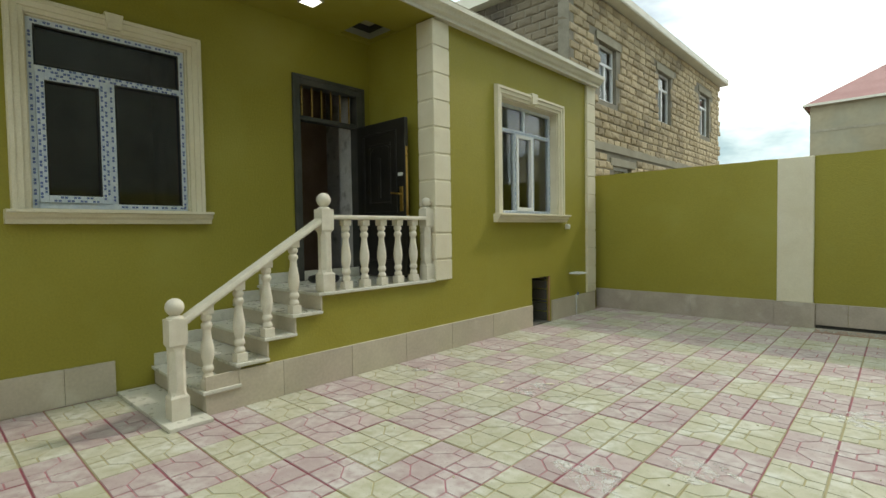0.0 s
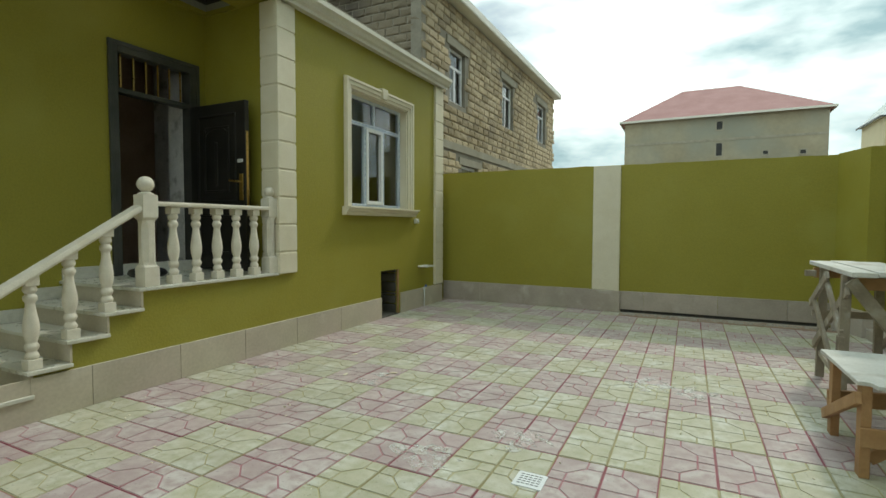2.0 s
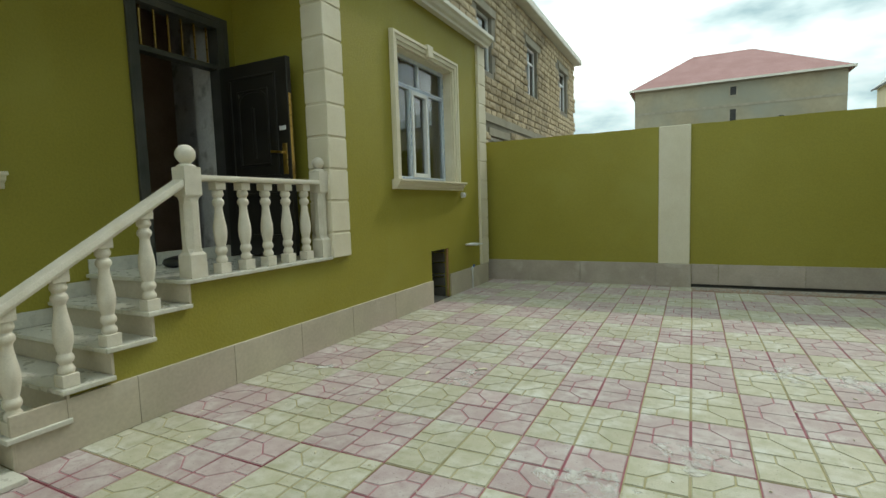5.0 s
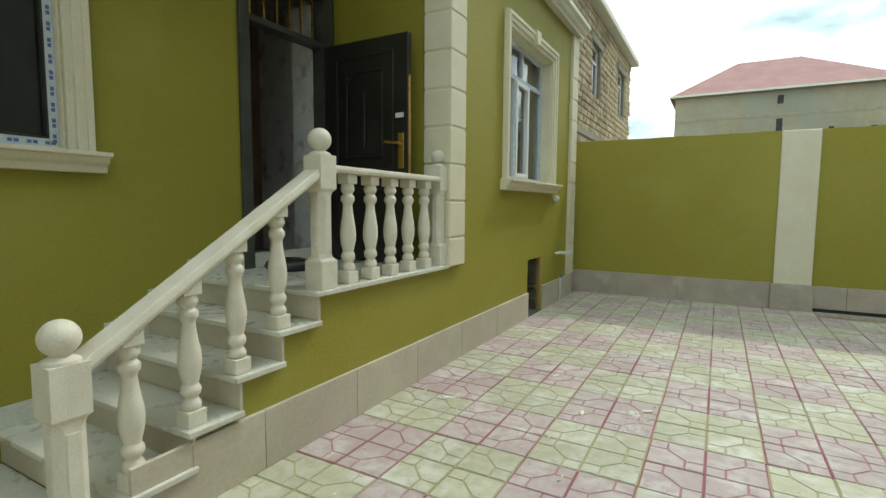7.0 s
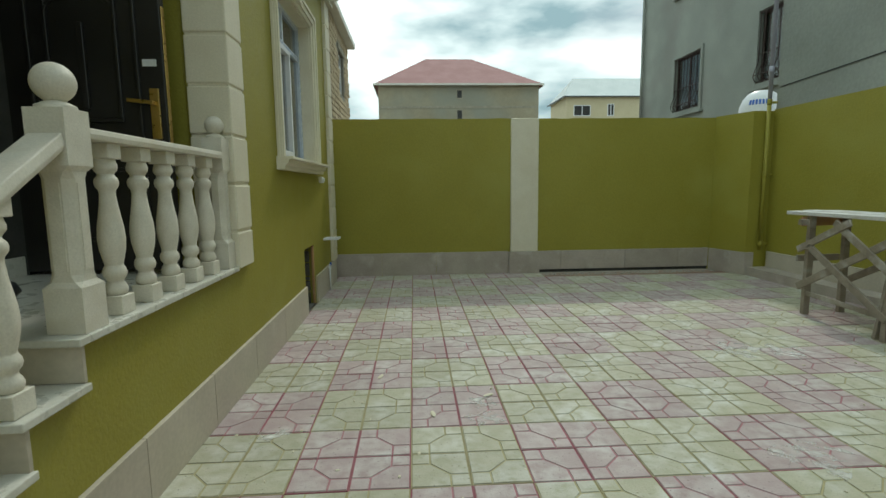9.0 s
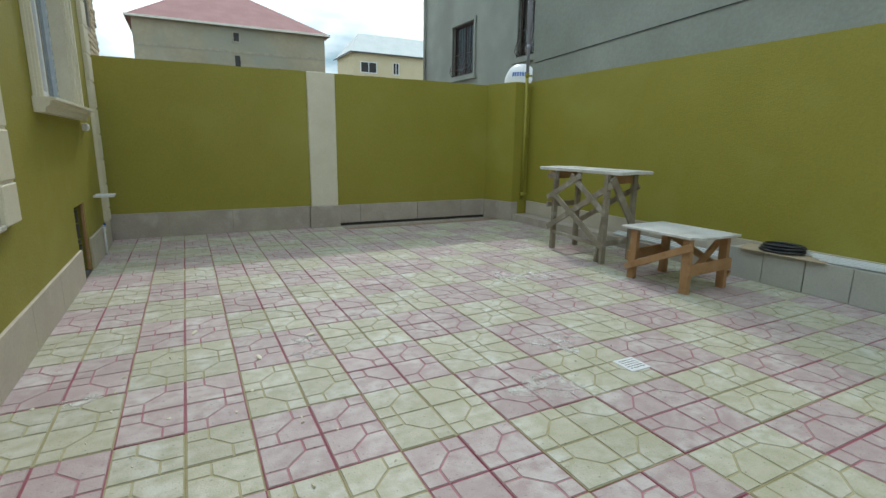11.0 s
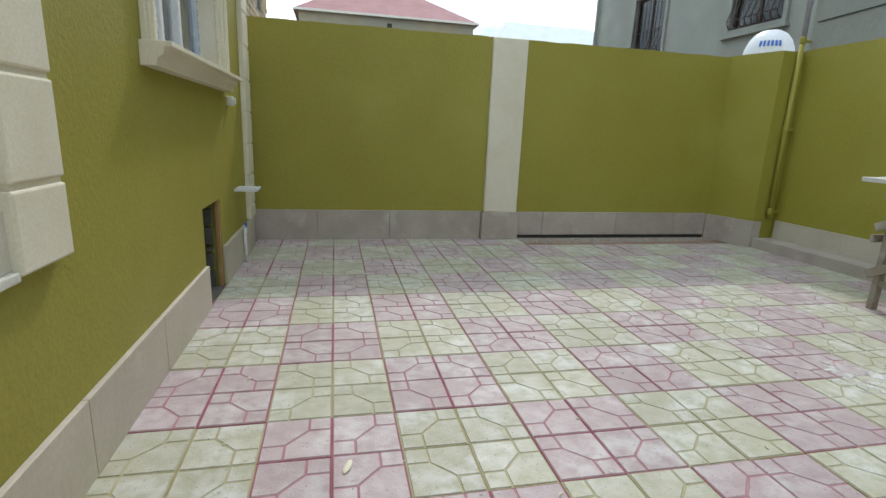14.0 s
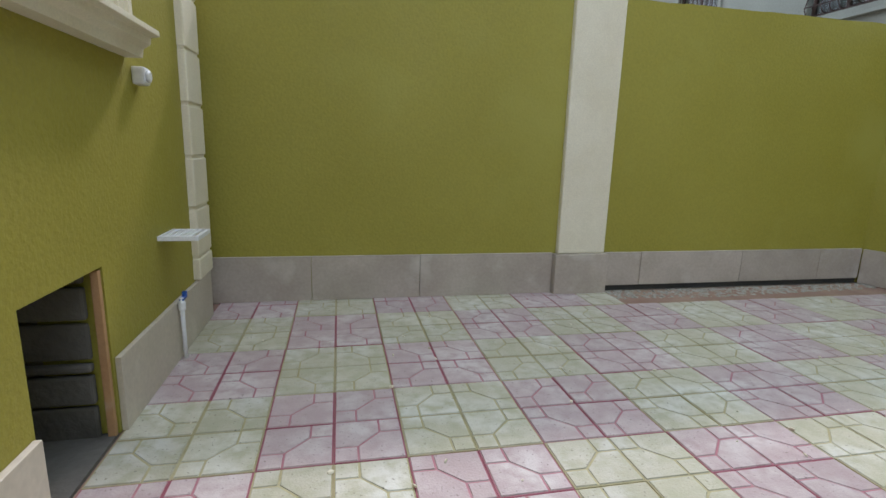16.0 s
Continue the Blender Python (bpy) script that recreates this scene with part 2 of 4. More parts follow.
def beam(bm, a, b, w, h, mat=0):
    """A plank or bar from a to b, w wide and h deep."""
    a, b = Vector(a), Vector(b)
    d = (b - a).normalized()
    side = d.cross(Vector((0, 0, 1)))
    side = side.normalized() if side.length > 0.05 else Vector((1, 0, 0))
    up = side.cross(d).normalized()
    vs = [bm.verts.new(p + side * (w / 2 * s) + up * (h / 2 * u)) for p in (a, b) for s, u in ((-1, -1), (1, -1), (1, 1), (-1, 1))]
    for q in ((3, 2, 1, 0), (4, 5, 6, 7), (0, 1, 5, 4), (1, 2, 6, 5), (2, 3, 7, 6), (3, 0, 4, 7)):
        bm.faces.new([vs[i] for i in q]).material_index = mat


def mesh(name, bm, mats, parent=None, bevel=0.0, label="", category="", group="", kind="", at=None):
    bmesh.ops.recalc_face_normals(bm, faces=bm.faces)
    me = bpy.data.meshes.new(name)
    bm.to_mesh(me)
    bm.free()
    for m in (mats if isinstance(mats, (list, tuple)) else [mats]):
        me.materials.append(m)
    ob = new(name, me)
    if at is not None:
        ob.matrix_basis = at
    if parent:
        ob.parent = parent
    if bevel:
        mod = ob.modifiers.new("bevel", "BEVEL")
        mod.width, mod.segments, mod.limit_method = bevel, 2, "ANGLE"
    return tagged(ob, label, category, group, kind)


def boxes(name, mats, *bs, **kw):
    bm = bmesh.new()
    for b in bs:
        bx(bm, *b)
    return mesh(name, bm, mats, **kw)


def empty(name, at=(0, 0, 0), **kw):
    ob = new(name)
    ob.matrix_basis = pose(*at)
    return tagged(ob, **kw)


def wall_x(name, mat, x0, x1, y0, y1, z0, z1, holes, **kw):
    """A wall along y with holes (ya, yb, za, zb) right through it."""
    bm = bmesh.new()
    ys = sorted({y0, y1, *[v for h in holes for v in h[:2]]})
    zs = sorted({z0, z1, *[v for h in holes for v in h[2:]]})
    for ya, yb in zip(ys, ys[1:]):
        for za, zb in zip(zs, zs[1:]):
            if not any(h[0] <= ya and yb <= h[1] and h[2] <= za and zb <= h[3] for h in holes):
                bx(bm, x0, x1, ya, yb, za, zb)
    bmesh.ops.remove_doubles(bm, verts=bm.verts, dist=0.0005)
    inner = {}
    for f in bm.faces:
        inner.setdefault(tuple(sorted(v.index for v in f.verts)), []).append(f)
    bm.verts.index_update()
    inner = {}
    for f in bm.faces:
        inner.setdefault(frozenset(v.index for v in f.verts), []).append(f)
    bmesh.ops.delete(bm, geom=[f for fs in inner.values() if len(fs) > 1 for f in fs], context="FACES")
    return mesh(name, bm, mat, **kw)


# ---- plan ----
XF, XP = -4.32, -5.525          # facade of the wing, wall of the porch
YB = 8.92                      # boundary wall at the end of the yard
XR = 2.30                      # boundary wall along the yard
LAND = 0.893                   # landing
RIM = 4.00                     # soffit

# ground
boxes("ground", EARTH, (-400, 400, -400, 400, -0.4, -0.06), kind="structure", label="bare brown earth under and beyond the yard", category="ground")

# house walls
wall_x("wall_wing", GREEN, XF - 0.25, XF, 4.45, 8.60, 0.0, RIM + 0.1, [(5.80, 7.34, 1.70, 3.33), (6.56, 7.105, 0.0, 0.73)], kind="structure", label="olive green painted plaster wall of the house wing", category="wall")
wall_x("wall_porch", GREEN, XP - 0.25, XP, -3.2, 4.45, 0.0, RIM + 0.1, [(0.83, 2.10, 1.70, 3.33), (3.32, 4.30, LAND, 3.33)], kind="structure", label="olive green painted plaster wall under the porch", category="wall")
boxes("wall_wing_side", GREEN, (XP, XF - 0.252, 4.45, 4.70, LAND, RIM), kind="structure", label="olive green painted side wall of the porch", category="wall")
boxes("wall_wing_end", GREEN, (-9.0, XF - 0.252, 8.36, 8.598, 0.0, RIM + 0.1), kind="structure", label="olive green painted end wall of the house", category="wall")
boxes("wall_inner", [PLASTER, BROWNW], (-9.0, XP - 0.252, 2.5, 2.6, 0, 4.0, 1), (-9.0, XP - 0.252, 4.72, 4.82, 0, 4.0), (-8.0, -7.9, -3.2, 8.25, 0, 4.0, 1), (XP - 0.39, XP - 0.125, 4.217, 4.298, LAND, 3.258, 0), (-7.05, -6.95, 2.6, 4.72, LAND, 4.0, 1), (XP - 0.25, XF - 0.25, 4.705, 4.75, LAND, 4.0, 0),
      kind="structure", label="unfinished brown and grey plastered inner walls", category="wall")
boxes("floor_inner", PLASTER, (-9.0, XP - 0.251, -3.2, 6.1, 0.76, LAND - 0.02), (XP - 0.25, XP - 0.002, 3.321, 4.299, LAND - 0.05, LAND - 0.001), (-9.0, XF - 0.25, 7.12, 8.25, 0.8, LAND - 0.02), kind="structure", label="grey screed floor inside the house", category="floor")
# porch soffit with an open hatch
bm = bmesh.new()
for b in ((XP, -4.24, -3.2, 3.93), (XP, -4.24, 4.42, 4.45), (XP, -5.45, 3.93, 4.42), (-4.92, -4.24, 3.93, 4.42)):
    bx(bm, *b, RIM, RIM + 0.05)
for b in ((-5.47, -5.45, 3.91, 4.44), (-4.92, -4.90, 3.91, 4.44), (-5.45, -4.92, 3.91, 3.93), (-5.45, -4.92, 4.42, 4.44)):
    bx(bm, *b, RIM + 0.051, RIM + 0.13, 1)
    # upper hatch sides near-black: the hole's shade put into the colour
    bx(bm, *b, RIM + 0.131, RIM + 0.22, 2)
mesh("ceiling", bm, [GREEN, GREY, DARK], kind="structure", label="olive painted porch soffit with an open hatch", category="ceiling")
boxes("ceiling_inner", PLASTER, (-9.0, XP - 0.001, -3.2, 8.25, 4.0, 4.1), (XP, XF - 0.25, 4.7, 8.25, 4.0, 4.1), kind="structure", label="grey plaster ceiling inside the house", category="ceiling")
boxes("roof", CONC, (-12.0, -4.26, -3.4, 8.60, RIM + 0.221, RIM + 0.28), kind="structure", label="flat roof of the house", category="roof")
boxes("wall_house_far", PLASTER, (-9.1, -9.0, -3.2, 8.5, 0, 4.1), (-9.0, XP, -3.4, -3.2, 0, 4.1), kind="structure", label="plain back wall of the house", category="wall")
# cornice
bm = bmesh.new()
prism(bm, [(-4.24, RIM - 0.01), (-4.22, RIM - 0.01), (-4.22, RIM + 0.03), (-4.18, RIM + 0.05), (-4.16, RIM + 0.09), (-4.12, RIM + 0.115), (-4.12, RIM + 0.17), (-4.16, RIM + 0.17), (-4.16, RIM + 0.195), (-4.24, RIM + 0.22)], "y", -3.4, 8.68)
bx(bm, XF + 0.001, -4.241, 4.45, 8.61, RIM, RIM + 0.04)
mesh("trim", bm, METALP, kind="structure", label="cream moulded cornice along the roof edge", category="trim")

# quoins
def quoin_strip(name, x0, x1, y0, y1, z0, z1, step, label):
    root = empty(name, kind="structure", label=label, category="pilaster")
    z = z1
    while z > z0 + 0.02:
        lo = max(z0, z - step + 0.018)
        boxes("block", CREAM, (x0, x1, y0, y1, lo, z), parent=root, bevel=0.009)
        z -= step
    boxes("core", CREAM, (x0 + 0.008, x1 - 0.010, y0 + 0.010, y1 - 0.010, z0 + 0.002, z1 - 0.002), parent=root)


quoin_strip("pilaster", -4.54, -4.269, 4.40, 4.69, 0.876, RIM - 0.02, 0.318, "cream stone block pilaster at the porch corner")
quoin_strip("pilaster", -4.54, -4.275, 8.31, 8.625, 0.345, RIM - 0.02, 0.318, "cream stone block quoins at the house corner")

# landing and steps
NOSE = [1.71, 1.985, 2.243, 2.52, 2.805]
TOPS = [0.205, 0.375, 0.550, 0.720, LAND]
stairs = empty("stairs", kind="structure", label="pale marble clad porch steps with a green side", category="stairs")
bm = bmesh.new()
ends = NOSE[1:] + [4.45]
for y0, y1, z in zip(NOSE, ends, TOPS):
    bx(bm, XP + 0.001, XF, y0 + 0.02, y1 + 0.02 if y1 < 4 else y1, 0.0, z - 0.032)
mesh("body", bm, GREEN, parent=stairs)
for y0, y1, z in zip(NOSE, ends, TOPS):
    boxes("tread", STEP, (XP + 0.002, XF + 0.045, y0 - 0.025, y1 + 0.018 if y1 < 4 else 4.398, z - 0.03, z), parent=stairs, bevel=0.005)
    boxes("riser", SLAB, (XP + 0.002, XF + 0.03, y0, y0 + 0.018, (z - 0.172 if z > 0.25 else 0.03) + 0.001, z - 0.031), parent=stairs, bevel=0.003)
    boxes("skirting", STEP, (XP + 0.0005, XP + 0.014, y0, y1, z + 0.001, z + 0.12), parent=stairs, bevel=0.003)
boxes("bottom_plate", STEP, (XP + 0.02, -4.14, 1.385, 1.709, 0.0, 0.03), parent=stairs, bevel=0.005)
boxes("landing_end", STEP, (XP + 0.002, XF - 0.225, 4.399, 4.449, LAND - 0.03, LAND), parent=stairs)

# plinths
def plinth(name, mat, axis, face, cuts, z0, z1, out, label, thick=0.025):
    root = empty(name, kind="structure", label=label, category="baseboard")
    for a, b in zip(cuts, cuts[1:]):
        g = 0.002
        lo, hi = sorted((face, face + out * thick))
        c = (lo, hi, a + g, b - g, z0, z1) if axis == "x" else (a + g, b - g, lo, hi, z0, z1)
        boxes("slab", mat, c, parent=root, bevel=0.003)
    return root


plinth("baseboard", SLAB, "x", XF + 0.001, [1.711, 2.40, 3.165, 3.92, 4.70, 5.55, 6.55], 0.0, 0.32, 1, "beige stone slab plinth along the house")
plinth("baseboard", SLAB, "x", XF + 0.001, [7.12, 7.88, 8.635], 0.0, 0.335, 1, "beige stone slab plinth beside the vent")
plinth("baseboard", SLAB, "x", XP + 0.001, [-3.2, -2.0, -0.9, 0.28, 1.0, 1.384], 0.0, 0.32, 1, "beige stone slab plinth under the porch window")
plinth("baseboard", TAUPE, "y", YB - 0.001, [-4.40, -3.62, -2.75, -1.580], 0.0, 0.36, -1, "taupe stone slab plinth along the boundary wall")
plinth("baseboard", TAUPE, "y", YB - 0.001, [-1.084, -0.72, 0.35, 1.25, 1.76], 0.05, 0.355, -1, "taupe stone slab plinth along the boundary wall")

# shadow gap below the raised plinth, painted as a thin near-black strip
boxes("trim", DARK, (-1.084, 1.76, YB - 0.006, YB - 0.002, 0.0, 0.049), kind="structure", label="near-black strip painting the shadow gap under the wall plinth", category="drain slot")

# boundary walls
def ragged_wall(name, x0, x1, y0, y1, z0, z1, label):
    bm = bmesh.new()
    n = int((x1 - x0) / 0.09)
    tops = [z1 + 0.012 * (noise.noise((i * 0.35, y0, 3.0))) for i in range(n + 1)]
    pts = [(x0, z0), (x1, z0)] + [(x1 - (x1 - x0) * i / n, tops[n - i]) for i in range(n + 1)]
    prism(bm, pts, "y", y0, y1)
    return mesh(name, bm, GREEN, kind="structure", label=label, category="wall")


ragged_wall("wall_back", -7.0, 2.9, YB, YB + 0.25, 0, 2.458, "olive green painted boundary wall at the yard's end")
pil = empty("pilaster", kind="structure", label="cream painted pilaster with a taupe stone foot", category="pilaster")
boxes("shaft", CREAM, (-1.548, -1.108, 8.87, 9.19, 0.355, 2.455), parent=pil, bevel=0.01)
boxes("foot", TAUPE, (-1.578, -1.086, 8.835, 8.918, 0.0, 0.354), parent=pil, bevel=0.005)
bm = bmesh.new()
prism(bm, [(1.79, YB - 0.001), (1.985, 8.295), (XR + 0.2, 8.295), (XR + 0.2, YB - 0.001)], "z", 0, 2.47)
mesh("wall_pier", bm, GREEN, kind="structure", label="olive green painted wall pier in the yard corner", category="wall")
bm = bmesh.new()
prism(bm, [(1.765, 8.892), (1.963, 8.27), (2.10, 8.27), (2.10, 8.294), (1.984, 8.294), (1.789, 8.892)], "z", 0, 0.35)
mesh("baseboard", bm, TAUPE, kind="structure", label="taupe stone slab at the corner pier", category="baseboard", bevel=0.003)
boxes("wall_right", GREEN, (XR, XR + 0.25, -3.4, 8.294, 0, 2.49), kind="structure", label="olive green painted boundary wall beside the yard", category="wall")
boxes("wall_neighbour_side", GREY, (XR + 0.004, XR + 0.25, -3.4, 8.27, 2.491, 9.3), kind="structure", label="bare grey cement render of the neighbouring building", category="wall")
boxes("kerb", TAUPE, (2.0, XR - 0.001, -3.0, 8.265, 0.0, 0.13), kind="structure", label="low taupe kerb along the boundary wall", category="kerb")
plinth("baseboard", SLAB, "x", XR - 0.001, [-3.0, -1.6, -0.2, 1.2, 2.6, 4.0, 5.4, 6.8, 8.24], 0.131, 0.37, -1, "pale stone slab plinth on the kerb")
boxes("wall_front", GREEN, (XP, XR, -3.45, -3.2, 0, 2.6), kind="structure", label="olive green painted wall closing the yard", category="wall")

# ---- windows ----
def bars(bm, y0, y1, z0, z1, x0, x1, w, mat=0):
    """A rectangular frame of profile width w in the plane of a wall along y."""
    bx(bm, x0, x1, y0, y0 + w, z0, z1, mat)
    bx(bm, x0, x1, y1 - w, y1, z0, z1, mat)
    bx(bm, x0, x1, y0 + w, y1 - w, z0, z0 + w, mat)
    bx(bm, x0, x1, y0 + w, y1 - w, z1 - w, z1, mat)


def film_marks(bm, x, runs):
    """Short printed bars along frame members: (y0, z0, y1, z1, rows)."""
    for y0, z0, y1, z1, rows in runs:
        long = math.hypot(y1 - y0, z1 - z0)
        n = max(1, int(long / 0.085))
        for k in range(n):
            for r in range(rows):
                f = (k + 0.5 + (0.5 if r else 0)) / n
                if f > 0.97:
                    continue
                y, z = y0 + (y1 - y0) * f, z0 + (z1 - z0) * f
                off = (r - (rows - 1) / 2) * 0.030
                for a, b in ((-0.024, -0.003), (0.004, 0.026)):
                    if z1 == z0:
                        bx(bm, x, x + 0.0015, y + a, y + b, z + off - 0.009, z + off + 0.009)
                    else:
                        bx(bm, x, x + 0.0015, y + off - 0.009, y + off + 0.009, z + a, z + b)


def casing(root, x, y0, y1, z0, z1, w, keystone, d=0.10):
    """Moulded surround with a keystone and a projecting sill; y0..z1 is the opening."""
    bm = bmesh.new()
    for k, (e1, a, b) in enumerate(((0.030, 0.0, w), (0.050, w * 0.30, w * 0.98), (0.066, w * 0.68, w * 0.96))):
        e = 0.0012 * k
        bx(bm, x + 0.001, x + e1, y0 - b, y0 - a, z0, z1 + b - e)
        bx(bm, x + 0.001, x + e1, y1 + a, y1 + b, z0, z1 + b - e)
        bx(bm, x + 0.001, x + e1, y0 - a, y1 + a, z1 + a, z1 + b - e)
    c = (y0 + y1) / 2
    prism(bm, [(c - keystone * 0.7, z1 + 0.01), (c + keystone * 0.7, z1 + 0.01), (c + keystone, z1 + w + 0.02), (c - keystone, z1 + w + 0.02)], "x", x + 0.001, x + 0.085)
    mesh("casing", bm, CREAM, parent=root, bevel=0.004)
    bm = bmesh.new()
    prism(bm, [(x + 0.001, z0 - 0.118), (x + 0.075, z0 - 0.118), (x + 0.08, z0 - 0.08), (x + 0.11, z0 - 0.06), (x + 0.115, z0 - 0.03), (x + 0.15, z0 - 0.024), (x + 0.15, z0), (x + 0.001, z0)], "y", y0 - w - 0.045, y1 + w + 0.045)
    mesh("sill", bm, CREAM, parent=root, bevel=0.003)
    bm = bmesh.new()
    bx(bm, x - d, x + 0.001, y0 + 0.0005, y0 + 0.014, z0, z1)
    bx(bm, x - d, x + 0.001, y1 - 0.014, y1 - 0.0005, z0, z1)
    bx(bm, x - d, x + 0.001, y0 + 0.014, y1 - 0.014, z1 - 0.014, z1 - 0.0005)
    bx(bm, x - d, x + 0.001, y0 + 0.014, y1 - 0.014, z0 + 0.0005, z0 + 0.014)
    mesh("reveal", bm, CREAM, parent=root)


# porch window: top light over a casement and a fixed light
w1 = empty("window_1", kind="structure", label="large white window still wrapped in blue printed film", category="window")
casing(w1, XP, 0.83, 2.10, 1.70, 3.33, 0.13, 0.075)
wx0, wx1 = XP - 0.10, XP - 0.035
bm = bmesh.new()
bars(bm, 0.845, 2.085, 1.715, 3.315, wx0, wx1, 0.05)
bx(bm, wx0, wx1, 0.895, 2.035, 2.87, 2.925)
bx(bm, wx0, wx1, 1.415, 1.475, 1.765, 2.87)
mesh("frame", bm, FILM, parent=w1, bevel=0.004)
bm = bmesh.new()
bars(bm, 0.896, 1.414, 1.766, 2.869, wx0 + 0.004, wx1 + 0.018, 0.062)
mesh("sash", bm, FILM, parent=w1, bevel=0.004)
bm = bmesh.new()
for a in ((0.959, 1.351, 1.829, 2.806), (1.476, 2.034, 1.766, 2.869), (0.896, 2.034, 2.926, 3.264)):
    bars(bm, *a, wx0 + 0.01, wx1 + 0.004, 0.010)
mesh("gasket", bm, GASKET, parent=w1)
bm = bmesh.new()
film_marks(bm, wx1 + 0.001, [(0.87, 1.72, 0.87, 3.31, 1), (2.06, 1.72, 2.06, 3.31, 1), (1.445, 1.77, 1.445, 2.86, 1), (1.48, 1.74, 2.08, 1.74, 1), (0.86, 3.29, 2.07, 3.29, 1), (0.90, 2.897, 2.03, 2.897, 2)])
film_marks(bm, wx1 + 0.019, [(0.927, 1.78, 0.927, 2.85, 2), (1.383, 1.78, 1.383, 2.85, 2), (0.97, 1.797, 1.34, 1.797, 2), (0.97, 2.838, 1.34, 2.838, 2)])
mesh("film_print", bm, FILMARK, parent=w1, kind="stuff")
for a in ((0.96, 1.35, 1.83, 2.805), (1.477, 2.033, 1.767, 2.868), (0.897, 2.033, 2.927, 3.263)):
    p = boxes("pane", GLASS, (wx0 + 0.025, wx0 + 0.031, *a), parent=w1)
    p.visible_shadow = False

# wing window: two top lights over three lights
w2 = empty("window_2", kind="structure", label="white window with film strips in a cream surround", category="window")
casing(w2, XF, 5.80, 7.34, 1.70, 3.33, 0.145, 0.08, 0.22)
vx0, vx1 = XF - 0.18, XF - 0.12
bm = bmesh.new()
bars(bm, 5.815, 7.325, 1.715, 3.315, vx0, vx1, 0.045)
bx(bm, vx0, vx1, 5.86, 7.28, 2.90, 2.955)
bx(bm, vx0, vx1, 6.545, 6.595, 2.955, 3.27)
bx(bm, vx0, vx1, 6.30, 6.35, 1.76, 2.90)
bx(bm, vx0, vx1, 6.79, 6.84, 1.76, 2.90)
mesh("frame", bm, FILM, parent=w2, bevel=0.004)
bm = bmesh.new()
bars(bm, 6.351, 6.789, 1.761, 2.899, vx0 + 0.004, vx1 + 0.016, 0.05)
mesh("sash", bm, PVC, parent=w2, bevel=0.004)
bm = bmesh.new()
film_marks(bm, vx1 + 0.001, [(6.325, 1.78, 6.325, 2.88, 1), (6.815, 1.78, 6.815, 2.88, 1), (5.87, 2.927, 7.27, 2.927, 1), (5.87, 1.737, 7.27, 1.737, 1), (7.303, 1.75, 7.303, 3.25, 1)])
mesh("film_print", bm, material("faded_blue_print", (0.20, 0.28, 0.46), (0.28, 0.36, 0.52), 20, 0.4, 0.0, 60), parent=w2, kind="stuff")
for a in ((5.861, 6.299, 1.761, 2.899), (6.402, 6.738, 1.812, 2.848), (6.841, 7.279, 1.761, 2.899), (5.861, 6.544, 2.956, 3.269), (6.596, 7.279, 2.956, 3.269)):
    p = boxes("pane", GLASS, (vx0 + 0.022, vx0 + 0.028, *a), parent=w2)
    p.visible_shadow = False

# ---- entrance door ----
door = empty("door_1", kind="structure", label="open black steel door in a grey frame with a barred top light", category="door")
bm = bmesh.new()
fx0, fx1 = XP - 0.12, XP + 0.03
bx(bm, fx0, fx1, 3.321, 3.375, LAND, 3.329)
bx(bm, fx0, fx1, 4.215, 4.299, LAND, 3.329)
bx(bm, fx0, fx1, 3.375, 4.215, 3.26, 3.329)
bx(bm, fx0, fx1 - 0.03, 3.375, 4.215, 2.845, 2.895)
bx(bm, XP + 0.001, XP + 0.035, 3.28, 3.32, LAND, 3.375)
bx(bm, XP + 0.001, XP + 0.035, 4.30, 4.345, LAND, 3.375)
bx(bm, XP + 0.001, XP + 0.035, 3.32, 4.30, 3.33, 3.375)
mesh("frame", bm, FRAMEM, parent=door, bevel=0.004)
bm = bmesh.new()
for k in range(6):
    y = 3.375 + 0.84 * (k + 0.5) / 6
    bx(bm, XP - 0.06, XP - 0.045, y - 0.007, y + 0.007, 2.895, 3.26)
mesh("grille", bm, BRASS, parent=door)
bm = bmesh.new()
LX, LY = XP + 0.02, 4.215          # hinge line
bx(bm, LX, LX + 0.92, LY, LY + 0.06, LAND + 0.02, 2.85)
# pressed mouldings on the outer face, which looks towards the steps
for (xa, xb, za, zb) in ((0.14, 0.78, 1.10, 1.55), (0.14, 0.78, 1.70, 2.72), (0.25, 0.67, 1.82, 2.58)):
    for q in ((xa, xb, za, za + 0.025), (xa, xb, zb - 0.025, zb), (xa, xa + 0.025, za + 0.025, zb - 0.025), (xb - 0.025, xb, za + 0.025, zb - 0.025)):
        bx(bm, LX + q[0], LX + q[1], LY - 0.016, LY - 0.0005, q[2], q[3])
for k in range(9):
    a = math.pi * k / 8
    b = math.pi * (k + 1) / 8
    if k < 8:
        beam(bm, (LX + 0.46 - 0.2 * math.cos(a), LY - 0.006, 2.45 + 0.12 * math.sin(a)), (LX + 0.46 - 0.2 * math.cos(b), LY - 0.006, 2.45 + 0.12 * math.sin(b)), 0.02, 0.024)
bx(bm, LX + 0.44, LX + 0.48, LY - 0.02, LY - 0.0005, 1.9, 2.4)
mesh("leaf", bm, IRON, parent=door, bevel=0.006)
bm = bmesh.new()
bx(bm, LX + 0.83, LX + 0.885, LY - 0.014, LY - 0.0005, 1.72, 2.02)
bx(bm, LX + 0.9205, LX + 0.926, LY + 0.012, LY + 0.045, 1.65, 2.5)
beam(bm, (LX + 0.858, LY, 1.93), (LX + 0.858, LY - 0.06, 1.93), 0.022, 0.022)
